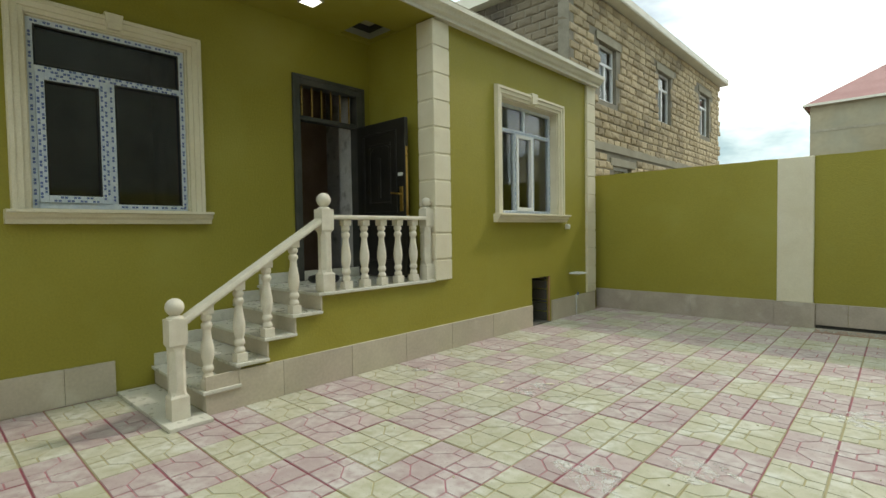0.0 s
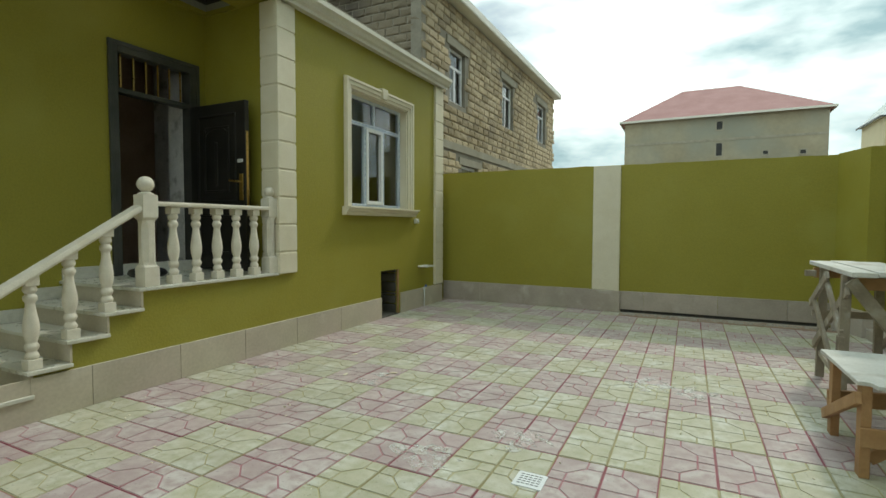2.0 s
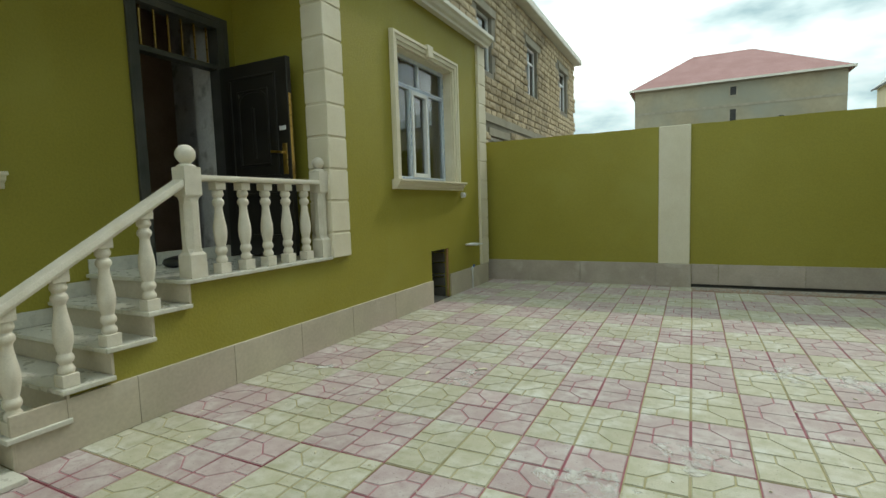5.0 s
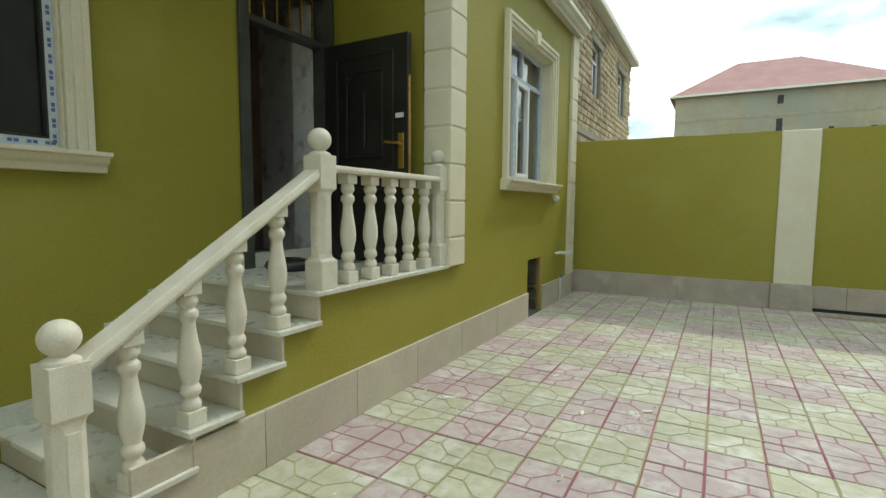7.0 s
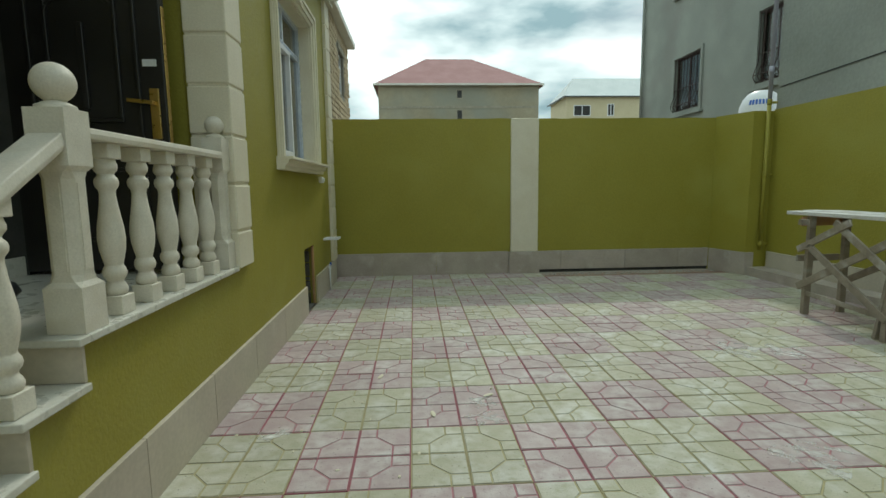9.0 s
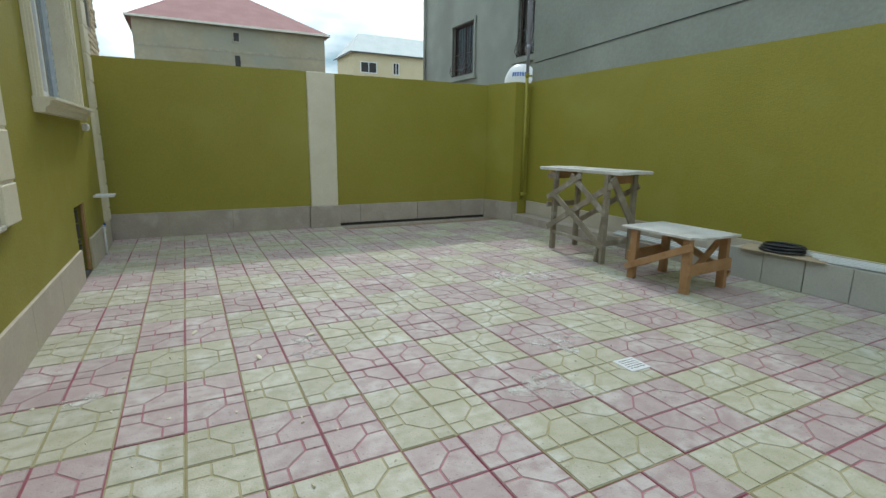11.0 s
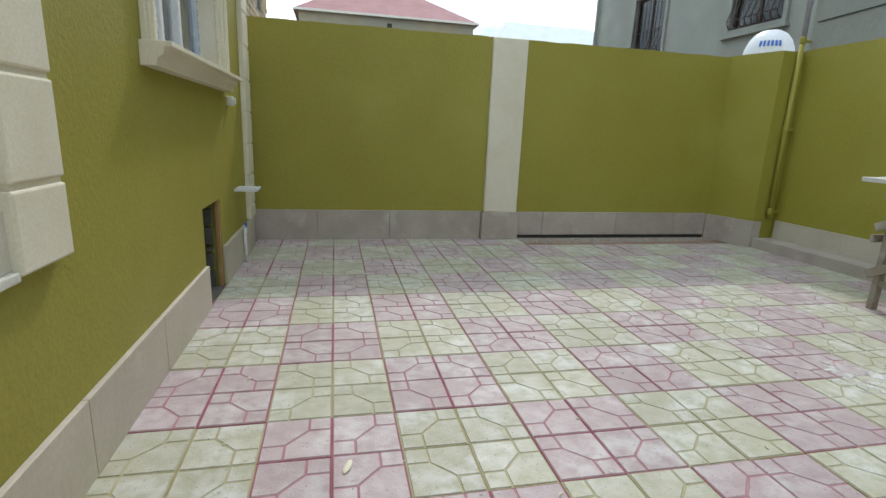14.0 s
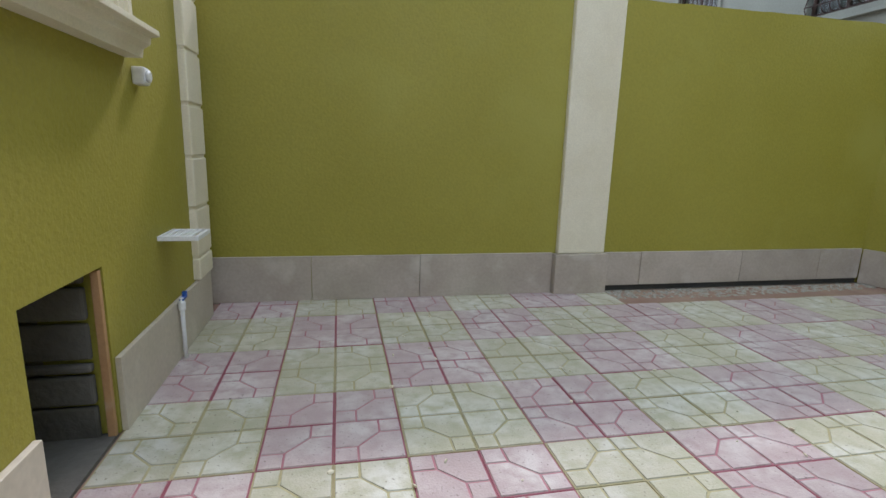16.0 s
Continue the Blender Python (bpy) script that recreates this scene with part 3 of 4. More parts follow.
beam(bm, (LX + 0.868, LY - 0.055, 1.93), (LX + 0.72, LY - 0.055, 1.945), 0.02, 0.022)
mesh("handle", bm, BRASS, parent=door, bevel=0.004, label="brass lever handle and lock plate")
boxes("bolt_plate", PVC, (LX + 0.80, LX + 0.88, LY - 0.008, LY - 0.0005, 2.15, 2.19), parent=door)

# ---- soffit lamp ----
lamp = empty("ceiling_lamp", (-4.95, 3.20, RIM), label="square recessed white ceiling lamp in the soffit", category="lamp")
boxes("panel", LAMP, (-0.085, 0.085, -0.085, 0.085, -0.012, -0.001), parent=lamp)
bm = bmesh.new()
for b in ((-0.1, 0.1, -0.1, -0.086), (-0.1, 0.1, 0.086, 0.1), (-0.1, -0.086, -0.086, 0.086), (0.086, 0.1, -0.086, 0.086)):
    bx(bm, *b, -0.016, -0.0005)
mesh("rim", bm, PVC, parent=lamp)

# ---- balustrade ----
XB = -4.359
PROFILE = [(0.036, 0.075), (0.043, 0.085), (0.045, 0.10), (0.040, 0.115), (0.033, 0.125), (0.031, 0.135), (0.043, 0.15), (0.046, 0.165), (0.043, 0.18), (0.034, 0.195), (0.040, 0.22), (0.049, 0.26), (0.052, 0.30), (0.049, 0.345), (0.041, 0.39), (0.034, 0.435), (0.030, 0.475), (0.032, 0.49), (0.043, 0.505), (0.045, 0.52), (0.042, 0.535), (0.031, 0.545), (0.031, 0.553), (0.044, 0.57), (0.045, 0.585), (0.040, 0.60), (0.038, 0.61)]


def baluster(parent, y, z, cut, grow=1.06):
    """Turned baluster on a square foot; cut is the rise of the raking rail across its head (0 under the level rail)."""
    bm = bmesh.new()
    bx(bm, -0.047, 0.047, -0.047, 0.047, 0.0, 0.076)
    lathe(bm, PROFILE, 18)
    h0, h1 = 0.668 - cut / 2, 0.668 + cut / 2
    prism(bm, [(-0.045, 0.609), (0.045, 0.609), (0.045, h1), (-0.045, h0)], "x", -0.045, 0.045)
    return mesh("baluster", bm, TRAV, parent=parent, bevel=0.004, at=pose(XB, y, z) @ Matrix.Diagonal((1, 1, grow, 1)))


def newel(parent, y, z0, z1, r, half=0.068):
    bm = bmesh.new()
    h = half
    bx(bm, -h, h, -h, h, z0, z0 + 0.17)
    bx(bm, -h, h, -h, h, z1 - 0.20, z1)
    n, q = h - 0.010, 0.030
    lo, hi = z0 + 0.17, z1 - 0.20

    def ring(w, c, z):
        return [bm.verts.new((x, y, z)) for x, y in ((-w + c, -w), (w - c, -w), (w, -w + c), (w, w - c), (w - c, w), (-w + c, w), (-w, w - c), (-w, -w + c))]
    rings = [ring(h, 0.001, lo), ring(n, 0.018, lo + 0.02), ring(n, q, lo + 0.045), ring(n, q, hi - 0.045), ring(n, 0.018, hi - 0.02), ring(h, 0.001, hi)]
    for ra, rb in zip(rings, rings[1:]):
        for i in range(8):
            bm.faces.new([ra[i], ra[(i + 1) % 8], rb[(i + 1) % 8], rb[i]])
    for sx, sy in ((1, 0), (-1, 0), (0, 1), (0, -1)):
        px, py = (0.0035, 0.022) if sx else (0.022, 0.0035)
        bx(bm, sx * n - px, sx * n + px, sy * n - py, sy * n + py, lo + 0.06, hi - 0.06)
    ball = [(r * 0.95, z1), (r * 0.9, z1 + 0.012), (r * 0.45, z1 + 0.028)]
    c = z1 + 0.022 + r
    for k in range(1, 12):
        a = -math.pi / 2 + math.pi * (k + 0.4) / 12.4
        if math.sin(a) * r + c > z1 + 0.03:
            ball.append((r * math.cos(a), c + r * math.sin(a)))
    ball.append((0.004, c + r))
    lathe(bm, ball, 22)
    return mesh("newel", bm, TRAV, parent=parent, bevel=0.005, at=pose(XB, y, 0))


rail = empty("balustrade", (0, 0, 0), label="cream cast stone balustrade with turned balusters on the steps", category="balustrade")
newel(rail, 1.521, 0.031, 0.815, 0.070)
newel(rail, 2.909, LAND + 0.001, 1.70, 0.070)
newel(rail, 4.337, LAND + 0.001, 1.735, 0.058, 0.062)
for k in range(5):
    baluster(rail, 3.160 + 0.238 * k, LAND + 0.001, 0.0)
SL = 0.172 / 0.274
for k, (y, z) in enumerate(((1.760, 0.205), (2.030, 0.375), (2.288, 0.55), (2.562, 0.72))):
    baluster(rail, y, z + 0.001, 0.09 * SL, 1.01)
bm = bmesh.new()
prism(bm, [(XB - 0.062, LAND + 0.71), (XB + 0.062, LAND + 0.71), (XB + 0.066, LAND + 0.73), (XB + 0.062, LAND + 0.752), (XB - 0.062, LAND + 0.752), (XB - 0.066, LAND + 0.73)], "y", 2.978, 4.274)
mesh("handrail", bm, TRAV, parent=rail, bevel=0.004)
bm = bmesh.new()
ya, yb = 1.562, 2.840
za = 0.205 + 0.669 * 1.01 + (ya - 1.760) * SL - 0.008
zb = za + (yb - ya) * SL
lo = [bm.verts.new((XB + s, y, z + u)) for y, z in ((ya, za), (yb, zb)) for s, u in ((-0.058, 0), (0.058, 0), (0.066, 0.022), (0.058, 0.062), (-0.058, 0.062), (-0.066, 0.022))]
for i in range(6):
    j = (i + 1) % 6
    bm.faces.new([lo[i], lo[j], lo[6 + j], lo[6 + i]])
bm.faces.new(lo[:6]), bm.faces.new(lo[6:])
mesh("handrail", bm, TRAV, parent=rail, bevel=0.005)

# dark bucket-like mat by the doorway
bm = bmesh.new()
lathe(bm, [(0.0, 0), (0.16, 0.0), (0.19, 0.03), (0.17, 0.07), (0.10, 0.09), (0.02, 0.07)], 14)
mesh("black_bag", bm, RUBBER, label="crumpled black plastic bag lying by the doorway", category="bag", at=pose(-5.2, 3.45, LAND + 0.001))

# ---- vent and services on the wing ----
vent = empty("vent_niche", kind="structure", label="rough stone lined opening into the crawl space", category="opening")
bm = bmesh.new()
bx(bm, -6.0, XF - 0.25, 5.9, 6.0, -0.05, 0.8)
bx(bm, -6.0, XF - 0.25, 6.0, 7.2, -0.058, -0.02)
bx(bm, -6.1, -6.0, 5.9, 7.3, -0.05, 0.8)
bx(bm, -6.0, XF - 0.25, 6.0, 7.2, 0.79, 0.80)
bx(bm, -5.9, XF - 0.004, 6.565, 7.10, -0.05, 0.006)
mesh("cavity", bm, DARKSTONE, parent=vent)
rng = random.Random(5)
bm = bmesh.new()
bx(bm, -6.0, XF - 0.252, 7.115, 7.3, -0.05, 0.79)
mesh("cavity", bm, MORTAR, parent=vent)
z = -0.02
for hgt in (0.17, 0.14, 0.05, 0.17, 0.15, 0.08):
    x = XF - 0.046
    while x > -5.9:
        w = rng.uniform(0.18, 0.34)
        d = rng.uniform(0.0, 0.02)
        boxes("stone", DARKSTONE, (x - w, x - 0.015, 7.055 + d, 7.098, z + 0.008, z + hgt - 0.006), parent=vent, bevel=0.012)
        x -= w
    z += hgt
boxes("jamb_board", WOODO, (XF - 0.034, XF - 0.004, 7.072, 7.098, 0.0, 0.72), parent=vent, bevel=0.003)
tray = empty("wall_bracket", (XF, 7.845, 0.725), label="small white plastic soap tray on the wall", category="bracket")
bm = bmesh.new()
for k in range(5):
    bx(bm, 0.03 + 0.028 * k, 0.048 + 0.028 * k, -0.12, 0.12, 0.0, 0.012)
bx(bm, 0.001, 0.20, -0.125, -0.112, -0.012, 0.013)
bx(bm, 0.001, 0.20, 0.112, 0.125, -0.012, 0.013)
bx(bm, 0.18, 0.20, -0.112, 0.112, -0.012, 0.013)
bx(bm, 0.001, 0.014, -0.112, 0.112, -0.012, 0.013)
mesh("tray", bm, PVC, parent=tray, bevel=0.003)
tap = empty("water_pipe", (XF + 0.05, 7.87, 0), label="thin white water pipe with a blue tap lever", category="pipe")
bm = bmesh.new()
lathe(bm, [(0.012, 0.0), (0.012, 0.36)], 10)
lathe(bm, [(0.018, 0.29), (0.02, 0.30), (0.02, 0.33), (0.018, 0.34)], 10)
mesh("pipe", bm, PVC, parent=tap, at=pose(0, 0, 0))
boxes("lever", BLUEP, (-0.012, 0.014, -0.01, 0.065, 0.345, 0.358), (-0.012, 0.014, 0.05, 0.066, 0.345, 0.385), parent=tap, bevel=0.004)
socket = empty("wall_socket", (XF, 7.62, 1.515), label="white weatherproof box fixed on the green wall", category="socket")
boxes("box", PVC, (0.0005, 0.055, -0.04, 0.04, -0.04, 0.04), parent=socket, bevel=0.008)
bm = bmesh.new()
lathe(bm, [(0.026, 0.0), (0.028, 0.012), (0.018, 0.016)], 14)
mesh("cap", bm, PVC, parent=socket, at=pose(0.055, 0, 0, 0, 90, 0))

# ---- downpipe in the corner ----
dp = empty("downpipe", (2.18, 8.25, 0), label="downpipe painted olive below and grey above", category="pipe")
bm = bmesh.new()
lathe(bm, [(0.029, 0.40), (0.029, 2.6)], 14)
for z in (0.45, 1.5, 2.55):
    lathe(bm, [(0.033, z), (0.035, z + 0.02), (0.035, z + 0.06), (0.033, z + 0.08)], 14)
    bx(bm, 0.027, 0.119, -0.01, 0.01, z + 0.02, z + 0.05)
mesh("lower_pipe", bm, GREEN, parent=dp)
bm = bmesh.new()
lathe(bm, [(0.029, 2.601), (0.029, 9.2)], 14)
lathe(bm, [(0.035, 3.0), (0.035, 3.1)], 14)
mesh("upper_pipe", bm, material("grey_pipe", (0.34, 0.34, 0.40), (0.40, 0.40, 0.46), 4, 0.4, 0.0, 40), parent=dp)
bm = bmesh.new()
for k in range(8):
    y0, y1 = 8.2 - 1.4 * k, 8.2 - 1.4 * (k + 1)
    beam(bm, (XR - 0.004, y0, 2.80 + 0.047 * (8.2 - y0) ), (XR - 0.004, y1, 2.80 + 0.047 * (8.2 - y1)), 0.007, 0.012)
mesh("cable", bm, GASKET, label="thin dark cable running along the grey wall", category="cable")

# floor drain
drain = empty("floor_drain", (-0.843, 2.828, 0), label="small white slotted plastic drain grate in the paving", category="drain")
bm = bmesh.new()
bx(bm, -0.085, 0.085, -0.085, 0.085, -0.03, 0.004)
mesh("plate", bm, PVC, parent=drain, bevel=0.003)
bm = bmesh.new()
for i in range(-2, 3):
    for j in range(-2, 3):
        bx(bm, i * 0.026 - 0.009, i * 0.026 + 0.009, j * 0.026 - 0.003, j * 0.026 + 0.003, 0.0042, 0.0055)
mesh("slot", bm, GASKET, parent=drain, kind="stuff")

# ---- work trestle, bench and stacked tiles ----
def leg(parent, mat, a, b, w=0.07, h=0.045, name="leg"):
    bm = bmesh.new()
    beam(bm, a, b, w, h)
    return mesh(name, bm, mat, parent=parent, bevel=0.004)


table = empty("work_trestle", (1.24, 5.54, 0), label="tall rough scaffold trestle of weathered planks with plaster splashes", category="trestle")
for y, wdt, dz in ((0.19, 0.22, 0.0), (-0.03, 0.21, 0.004), (-0.23, 0.18, -0.003)):
    bm = bmesh.new()
    bx(bm, y - wdt / 2 + 0.02, y + wdt / 2 + 0.02, -0.74 + 0.05 * y, 0.75 - 0.1 * y, 1.10 + dz, 1.14 + dz)
    mesh("top_plank", bm, WOODW, parent=table, bevel=0.006)
C = {"fl": (-0.23, 0.48), "fr": (-0.29, -0.54), "bl": (0.27, 0.52), "br": (0.27, -0.50)}
for k, (x, y) in C.items():
    leg(table, WOODG, (x, y, 0.0), (x * 0.97, y, 1.098), 0.075, 0.05)
leg(table, WOODO, (-0.31, -0.54, 1.03), (0.31, -0.48, 1.03), 0.03, 0.10, "crossbar")
leg(table, WOODO, (-0.31, 0.53, 1.03), (0.31, 0.58, 1.03), 0.03, 0.10, "crossbar")
leg(table, WOODG, (-0.40, 0.45, 1.03), (-0.30, 0.45, 1.03), 0.05, 0.06, "block")
leg(table, WOODG, (-0.275, 0.56, 0.30), (-0.29, -0.62, 0.98), 0.03, 0.075, "brace")
leg(table, WOODG, (-0.3, 0.10, 1.05), (-0.31, -0.56, 0.62), 0.03, 0.07, "brace")
leg(table, WOODG, (-0.32, 0.54, 0.72), (-0.32, -0.10, 1.06), 0.03, 0.07, "brace")
leg(table, WOODG, (-0.32, 0.40, 0.78), (-0.32, -0.56, 0.20), 0.03, 0.07, "brace")
leg(table, WOODG, (-0.24, 0.48, 0.24), (-0.29, -0.54, 0.22), 0.025, 0.05, "brace")
leg(table, WOODG, (-0.27, -0.60, 1.06), (0.25, -0.56, 0.42), 0.03, 0.10, "brace")
leg(table, WOODG, (-0.30, 0.57, 0.62), (0.26, 0.59, 0.62), 0.03, 0.07, "brace")
leg(table, WOODG, (0.31, 0.54, 0.35), (0.31, -0.54, 0.95), 0.03, 0.07, "brace")
leg(table, WOODG, (-0.26, -0.54, 0.25), (0.26, -0.48, 0.25), 0.03, 0.07, "brace")
leg(table, WOODG, (-0.29, -0.45, 0.0), (-0.31, -0.55, 0.60), 0.06, 0.04, "leg")

table.matrix_basis = pose(1.29, 5.54, 0) @ Matrix.Diagonal((0.88, 0.96, 0.968, 1))

bench = empty("low_bench", (1.14, 4.09, 0), label="low rough pine bench with a plaster-splashed board top", category="bench")
bm = bmesh.new()
prism(bm, [(-0.33, -0.38), (-0.27, -0.38), (-0.25, -0.45), (0.33, -0.45), (0.32, 0.47), (-0.34, 0.45)], "z", 0.535, 0.560)
mesh("top_board", bm, WOODW, parent=bench, bevel=0.004)
for x, y, yt in ((-0.28, 0.31, 0.30), (-0.28, -0.34, -0.33), (0.27, 0.36, 0.35), (0.27, -0.34, -0.33)):
    leg(bench, WOODO, (x, y, 0.0), (x, yt, 0.534), 0.05, 0.085)
leg(bench, WOODO, (-0.31, -0.385, 0.24), (0.31, -0.385, 0.26), 0.03, 0.11, "rail")
leg(bench, WOODO, (-0.31, 0.355, 0.24), (0.31, 0.41, 0.26), 0.03, 0.11, "rail")
leg(bench, WOODO, (-0.325, 0.36, 0.12), (-0.325, -0.40, 0.47), 0.03, 0.07, "brace")
leg(bench, WOODO, (0.32, 0.40, 0.45), (0.32, -0.38, 0.14), 0.03, 0.07, "brace")
leg(bench, WOODO, (-0.24, -0.28, 0.08), (0.26, -0.28, 0.48), 0.03, 0.07, "brace")

for k in range(5):
    y1 = 4.08 - 0.40 * k
    boxes("stacked_tile", TILEG, (1.966 - 0.006 * (k % 2), 1.992 - 0.006 * (k % 2), y1 - 0.392, y1, 0.001, 0.33),
          label="grey porcelain floor tiles standing on edge by the kerb", category="tile stack", group="tiles by the kerb", bevel=0.003)
boxes("tile_stack", TILEG, (2.0, 2.27, 2.1, 4.05, 0.131, 0.325), label="flat stack of grey floor tiles on the kerb", category="tile stack", bevel=0.004)
bm = bmesh.new()
prism(bm, [(1.93, 3.10), (2.27, 3.22), (2.27, 4.05), (1.90, 3.92)], "z", 0.331, 0.339)
mesh("cardboard_sheet", bm, CARD, label="flat brown cardboard sheet on the tile stack", category="cardboard")
cu = bpy.data.curves.new("hose", "CURVE")
cu.dimensions, cu.bevel_depth, cu.bevel_resolution = "3D", 0.013, 3
sp = cu.splines.new("POLY")
N = 200
sp.points.add(N - 1)
for i in range(N):
    a = i / N * 2 * math.pi * 6
    r = 0.155 + 0.018 * math.sin(i * 0.11) - 0.004 * (i // 34)
    sp.points[i].co = (2.10 + r * 0.9 * math.cos(a), 3.58 + r * 1.25 * math.sin(a), 0.354 + 0.011 * (i / N * 6) + 0.005 * math.sin(i * 0.31), 1)
cu.materials.append(RUBBER)
tagged(new("hose_coil", cu), label="coil of black rubber hose on the cardboard", category="hose")
for k in range(6):
    bm = bmesh.new()
    beam(bm, (2.06 + 0.035 * k, 2.3 + 0.1 * (k % 3), 0.345 + 0.01 * (k % 2)), (2.03 + 0.038 * k, 3.2 + 0.05 * k, 0.345 + 0.01 * (k % 2)), 0.03, 0.018)
    mesh("pvc_profile", bm, PVC, label="white plastic trim profile lying on the tiles", category="trim profile", group="trim profiles", bevel=0.002)
for k in range(3):
    bm = bmesh.new()
    beam(bm, (2.10 + 0.05 * k, 4.15, 0.15 + 0.012 * k), (2.13 + 0.04 * k, 5.9, 0.15 + 0.012 * k), 0.04, 0.02)
    mesh("pvc_profile", bm, PVC, label="white plastic trim profile lying on the kerb", category="trim profile", group="trim profiles", bevel=0.002)

# ---- neighbouring stone house ----
XN = -5.75
stone_house = empty("stone_house", (0, 0, 0), label="unplastered two-storey limestone block house with white windows", category="house")
NW = [(12.0, 12.99, 4.72, 6.15), (16.06, 17.2, 4.80, 6.33), (20.35, 21.55, 4.95, 6.50), (12.8, 13.95, 2.0, 3.12)]
wall_x("wall", MORTAR, XN - 0.3, XN - 0.03, 10.45, 22.85, 0.0, 7.20, NW, parent=stone_house)
boxes("wall", MORTAR, (-15.0, XN - 0.301, 10.49, 10.7, 0, 7.20), (-15.0, XN - 0.301, 22.65, 22.85, 0, 7.20), (-15.2, -15.0, 10.5, 22.85, 0, 7.20), (-9.0, -8.9, 10.7, 22.65, 0, 7.1), parent=stone_house)
boxes("band", CONC, (XN - 0.029, XN + 0.012, 10.45, 22.85, 3.45, 3.66), *[(XN - 0.029, XN + 0.012, a - 0.22, b + 0.22, d, d + 0.2) for a, b, c, d in NW], parent=stone_house, bevel=0.01)
bm = bmesh.new()
prism(bm, [(XN + 0.28, 7.21), (XN + 0.30, 7.24), (XN + 0.30, 7.42), (XN - 0.2, 7.52), (-15.3, 7.52), (-15.3, 7.21)], "y", 10.2, 23.08)
mesh("roof", bm, METALP, parent=stone_house, label="pale metal eaves strip")
for a, b, c, d in NW:
    bm = bmesh.new()
    x0, x1 = XN - 0.2, XN - 0.13
    bars(bm, a, b, c, d, x0, x1, 0.07)
    bx(bm, x0, x1, a + 0.07, b - 0.07, d - 0.5, d - 0.43)
    bx(bm, x0, x1, (a + b) / 2 - 0.035, (a + b) / 2 + 0.035, c + 0.07, d - 0.5)
    fr = mesh("window", bm, PVC, parent=stone_house)
    p = boxes("pane", GLASS, (x0 + 0.03, x0 + 0.036, a + 0.06, b - 0.06, c + 0.06, d - 0.06), parent=fr)
    p.visible_shadow = False

# ---- far houses ----
def far_house(name, x0, x1, y0, y1, eave, ridge, rx0, rx1, wall_m, roof_m, wins, label, over=0.5):
    root = empty(name, ((x0 + x1) / 2, y0, 0), label=label, category="house")
    ox = (x0 + x1) / 2
    bm = bmesh.new()
    bx(bm, x0 - ox, x1 - ox, 0, y1 - y0, 0, eave)
    mesh("wall", bm, wall_m, parent=root)
    bm = bmesh.new()
    e = [bm.verts.new(p) for p in ((x0 - over - ox, -over, eave), (x1 + over - ox, -over, eave), (x1 + over - ox, y1 - y0 + over, eave), (x0 - over - ox, y1 - y0 + over, eave))]
    m = (y1 - y0) / 2
    r = [bm.verts.new((rx0 - ox, m, ridge)), bm.verts.new((rx1 - ox, m, ridge))]
    for q in ((e[0], e[1], r[1], r[0]), (e[1], e[2], r[1]), (e[2], e[3], r[0], r[1]), (e[3], e[0], r[0]), tuple(e[::-1])):
        bm.faces.new(q)
    mesh("roof", bm, roof_m, parent=root)
    bm = bmesh.new()
    bars3 = ((x0 - over - ox, x1 + over - ox, -over - 0.06, -over), (x0 - over - 0.06 - ox, x0 - over - ox, -over, y1 - y0 + over), (x1 + over - ox, x1 + over + 0.06 - ox, -over, y1 - y0 + over))
    for b in bars3:
        bx(bm, *b, eave - 0.16, eave + 0.05)
    mesh("fascia", bm, METALP if wall_m is FARWALL else FRAMEM, parent=root)
    for a, b, c, d, white in wins:
        fr = bmesh.new()
        w = 0.12
        for q in ((a, a + w, c, d), (b - w, b, c, d), (a + w, b - w, c, c + w), (a + w, b - w, d - w, d)):
            bx(fr, q[0] - ox, q[1] - ox, -0.08, -0.002, q[2], q[3])
        if white and b - a > 1.0:
            bx(fr, (a + b) / 2 - 0.06 - ox, (a + b) / 2 + 0.06 - ox, -0.08, -0.002, c + w, d - w)
        ob = mesh("window", fr, PVC if white else CONC, parent=root)
        boxes("pane", DARK, (a + w - ox, b - w - ox, -0.03, -0.003, c + w, d - w), parent=ob)
    return root


ha = far_house("far_house", -7.0, 12.0, 61.1, 76.0, 13.3, 18.0, -1.2, 4.8, FARWALL, REDROOF,
          [(2.15, 2.93, 11.65, 12.75, False), (2.15, 2.93, 8.9, 10.45, False), (6.42, 7.1, 8.8, 9.4, False), (9.6, 10.3, 8.7, 9.3, False)], "unfinished block house with a red hipped metal roof")
boxes("band", CONC, (-9.49, 9.49, -0.03, -0.001, 10.6, 10.85), parent=ha)
far_house("far_house", 21.2, 45.0, 80.0, 89.0, 15.2, 18.9, 23.6, 38.0, YWALL, WHITEROOF,
          [(22.35, 25.1, 12.2, 13.9, True), (27.8, 28.9, 12.2, 14.1, True)], "pale yellow house with a light grey metal roof")

# ---- grey neighbour beyond the corner ----
XG = 6.2
grey_house = empty("grey_house", (0, 0, 0), label="tall bare cement rendered house with barred windows", category="house")
GW = [(17.0, 18.6, 3.90, 5.70), (12.75, 14.3, 4.05, 5.90), (17.0, 18.6, 7.9, 9.7), (12.75, 14.3, 7.9, 9.7)]
wall_x("wall", GREY, XG, XG + 0.3, 9.18, 21.2, 0.0, 11.7, GW, parent=grey_house)
boxes("wall", GREY, (XG + 0.301, 14.0, 20.9, 21.2, 0, 11.7), (14.0, 14.3, 9.2, 21.2, 0, 11.7), (XG + 0.301, 14.0, 9.18, 9.4, 0, 11.7), (XG + 2.5, XG + 2.6, 9.4, 20.8, 0, 11.6), parent=grey_house)
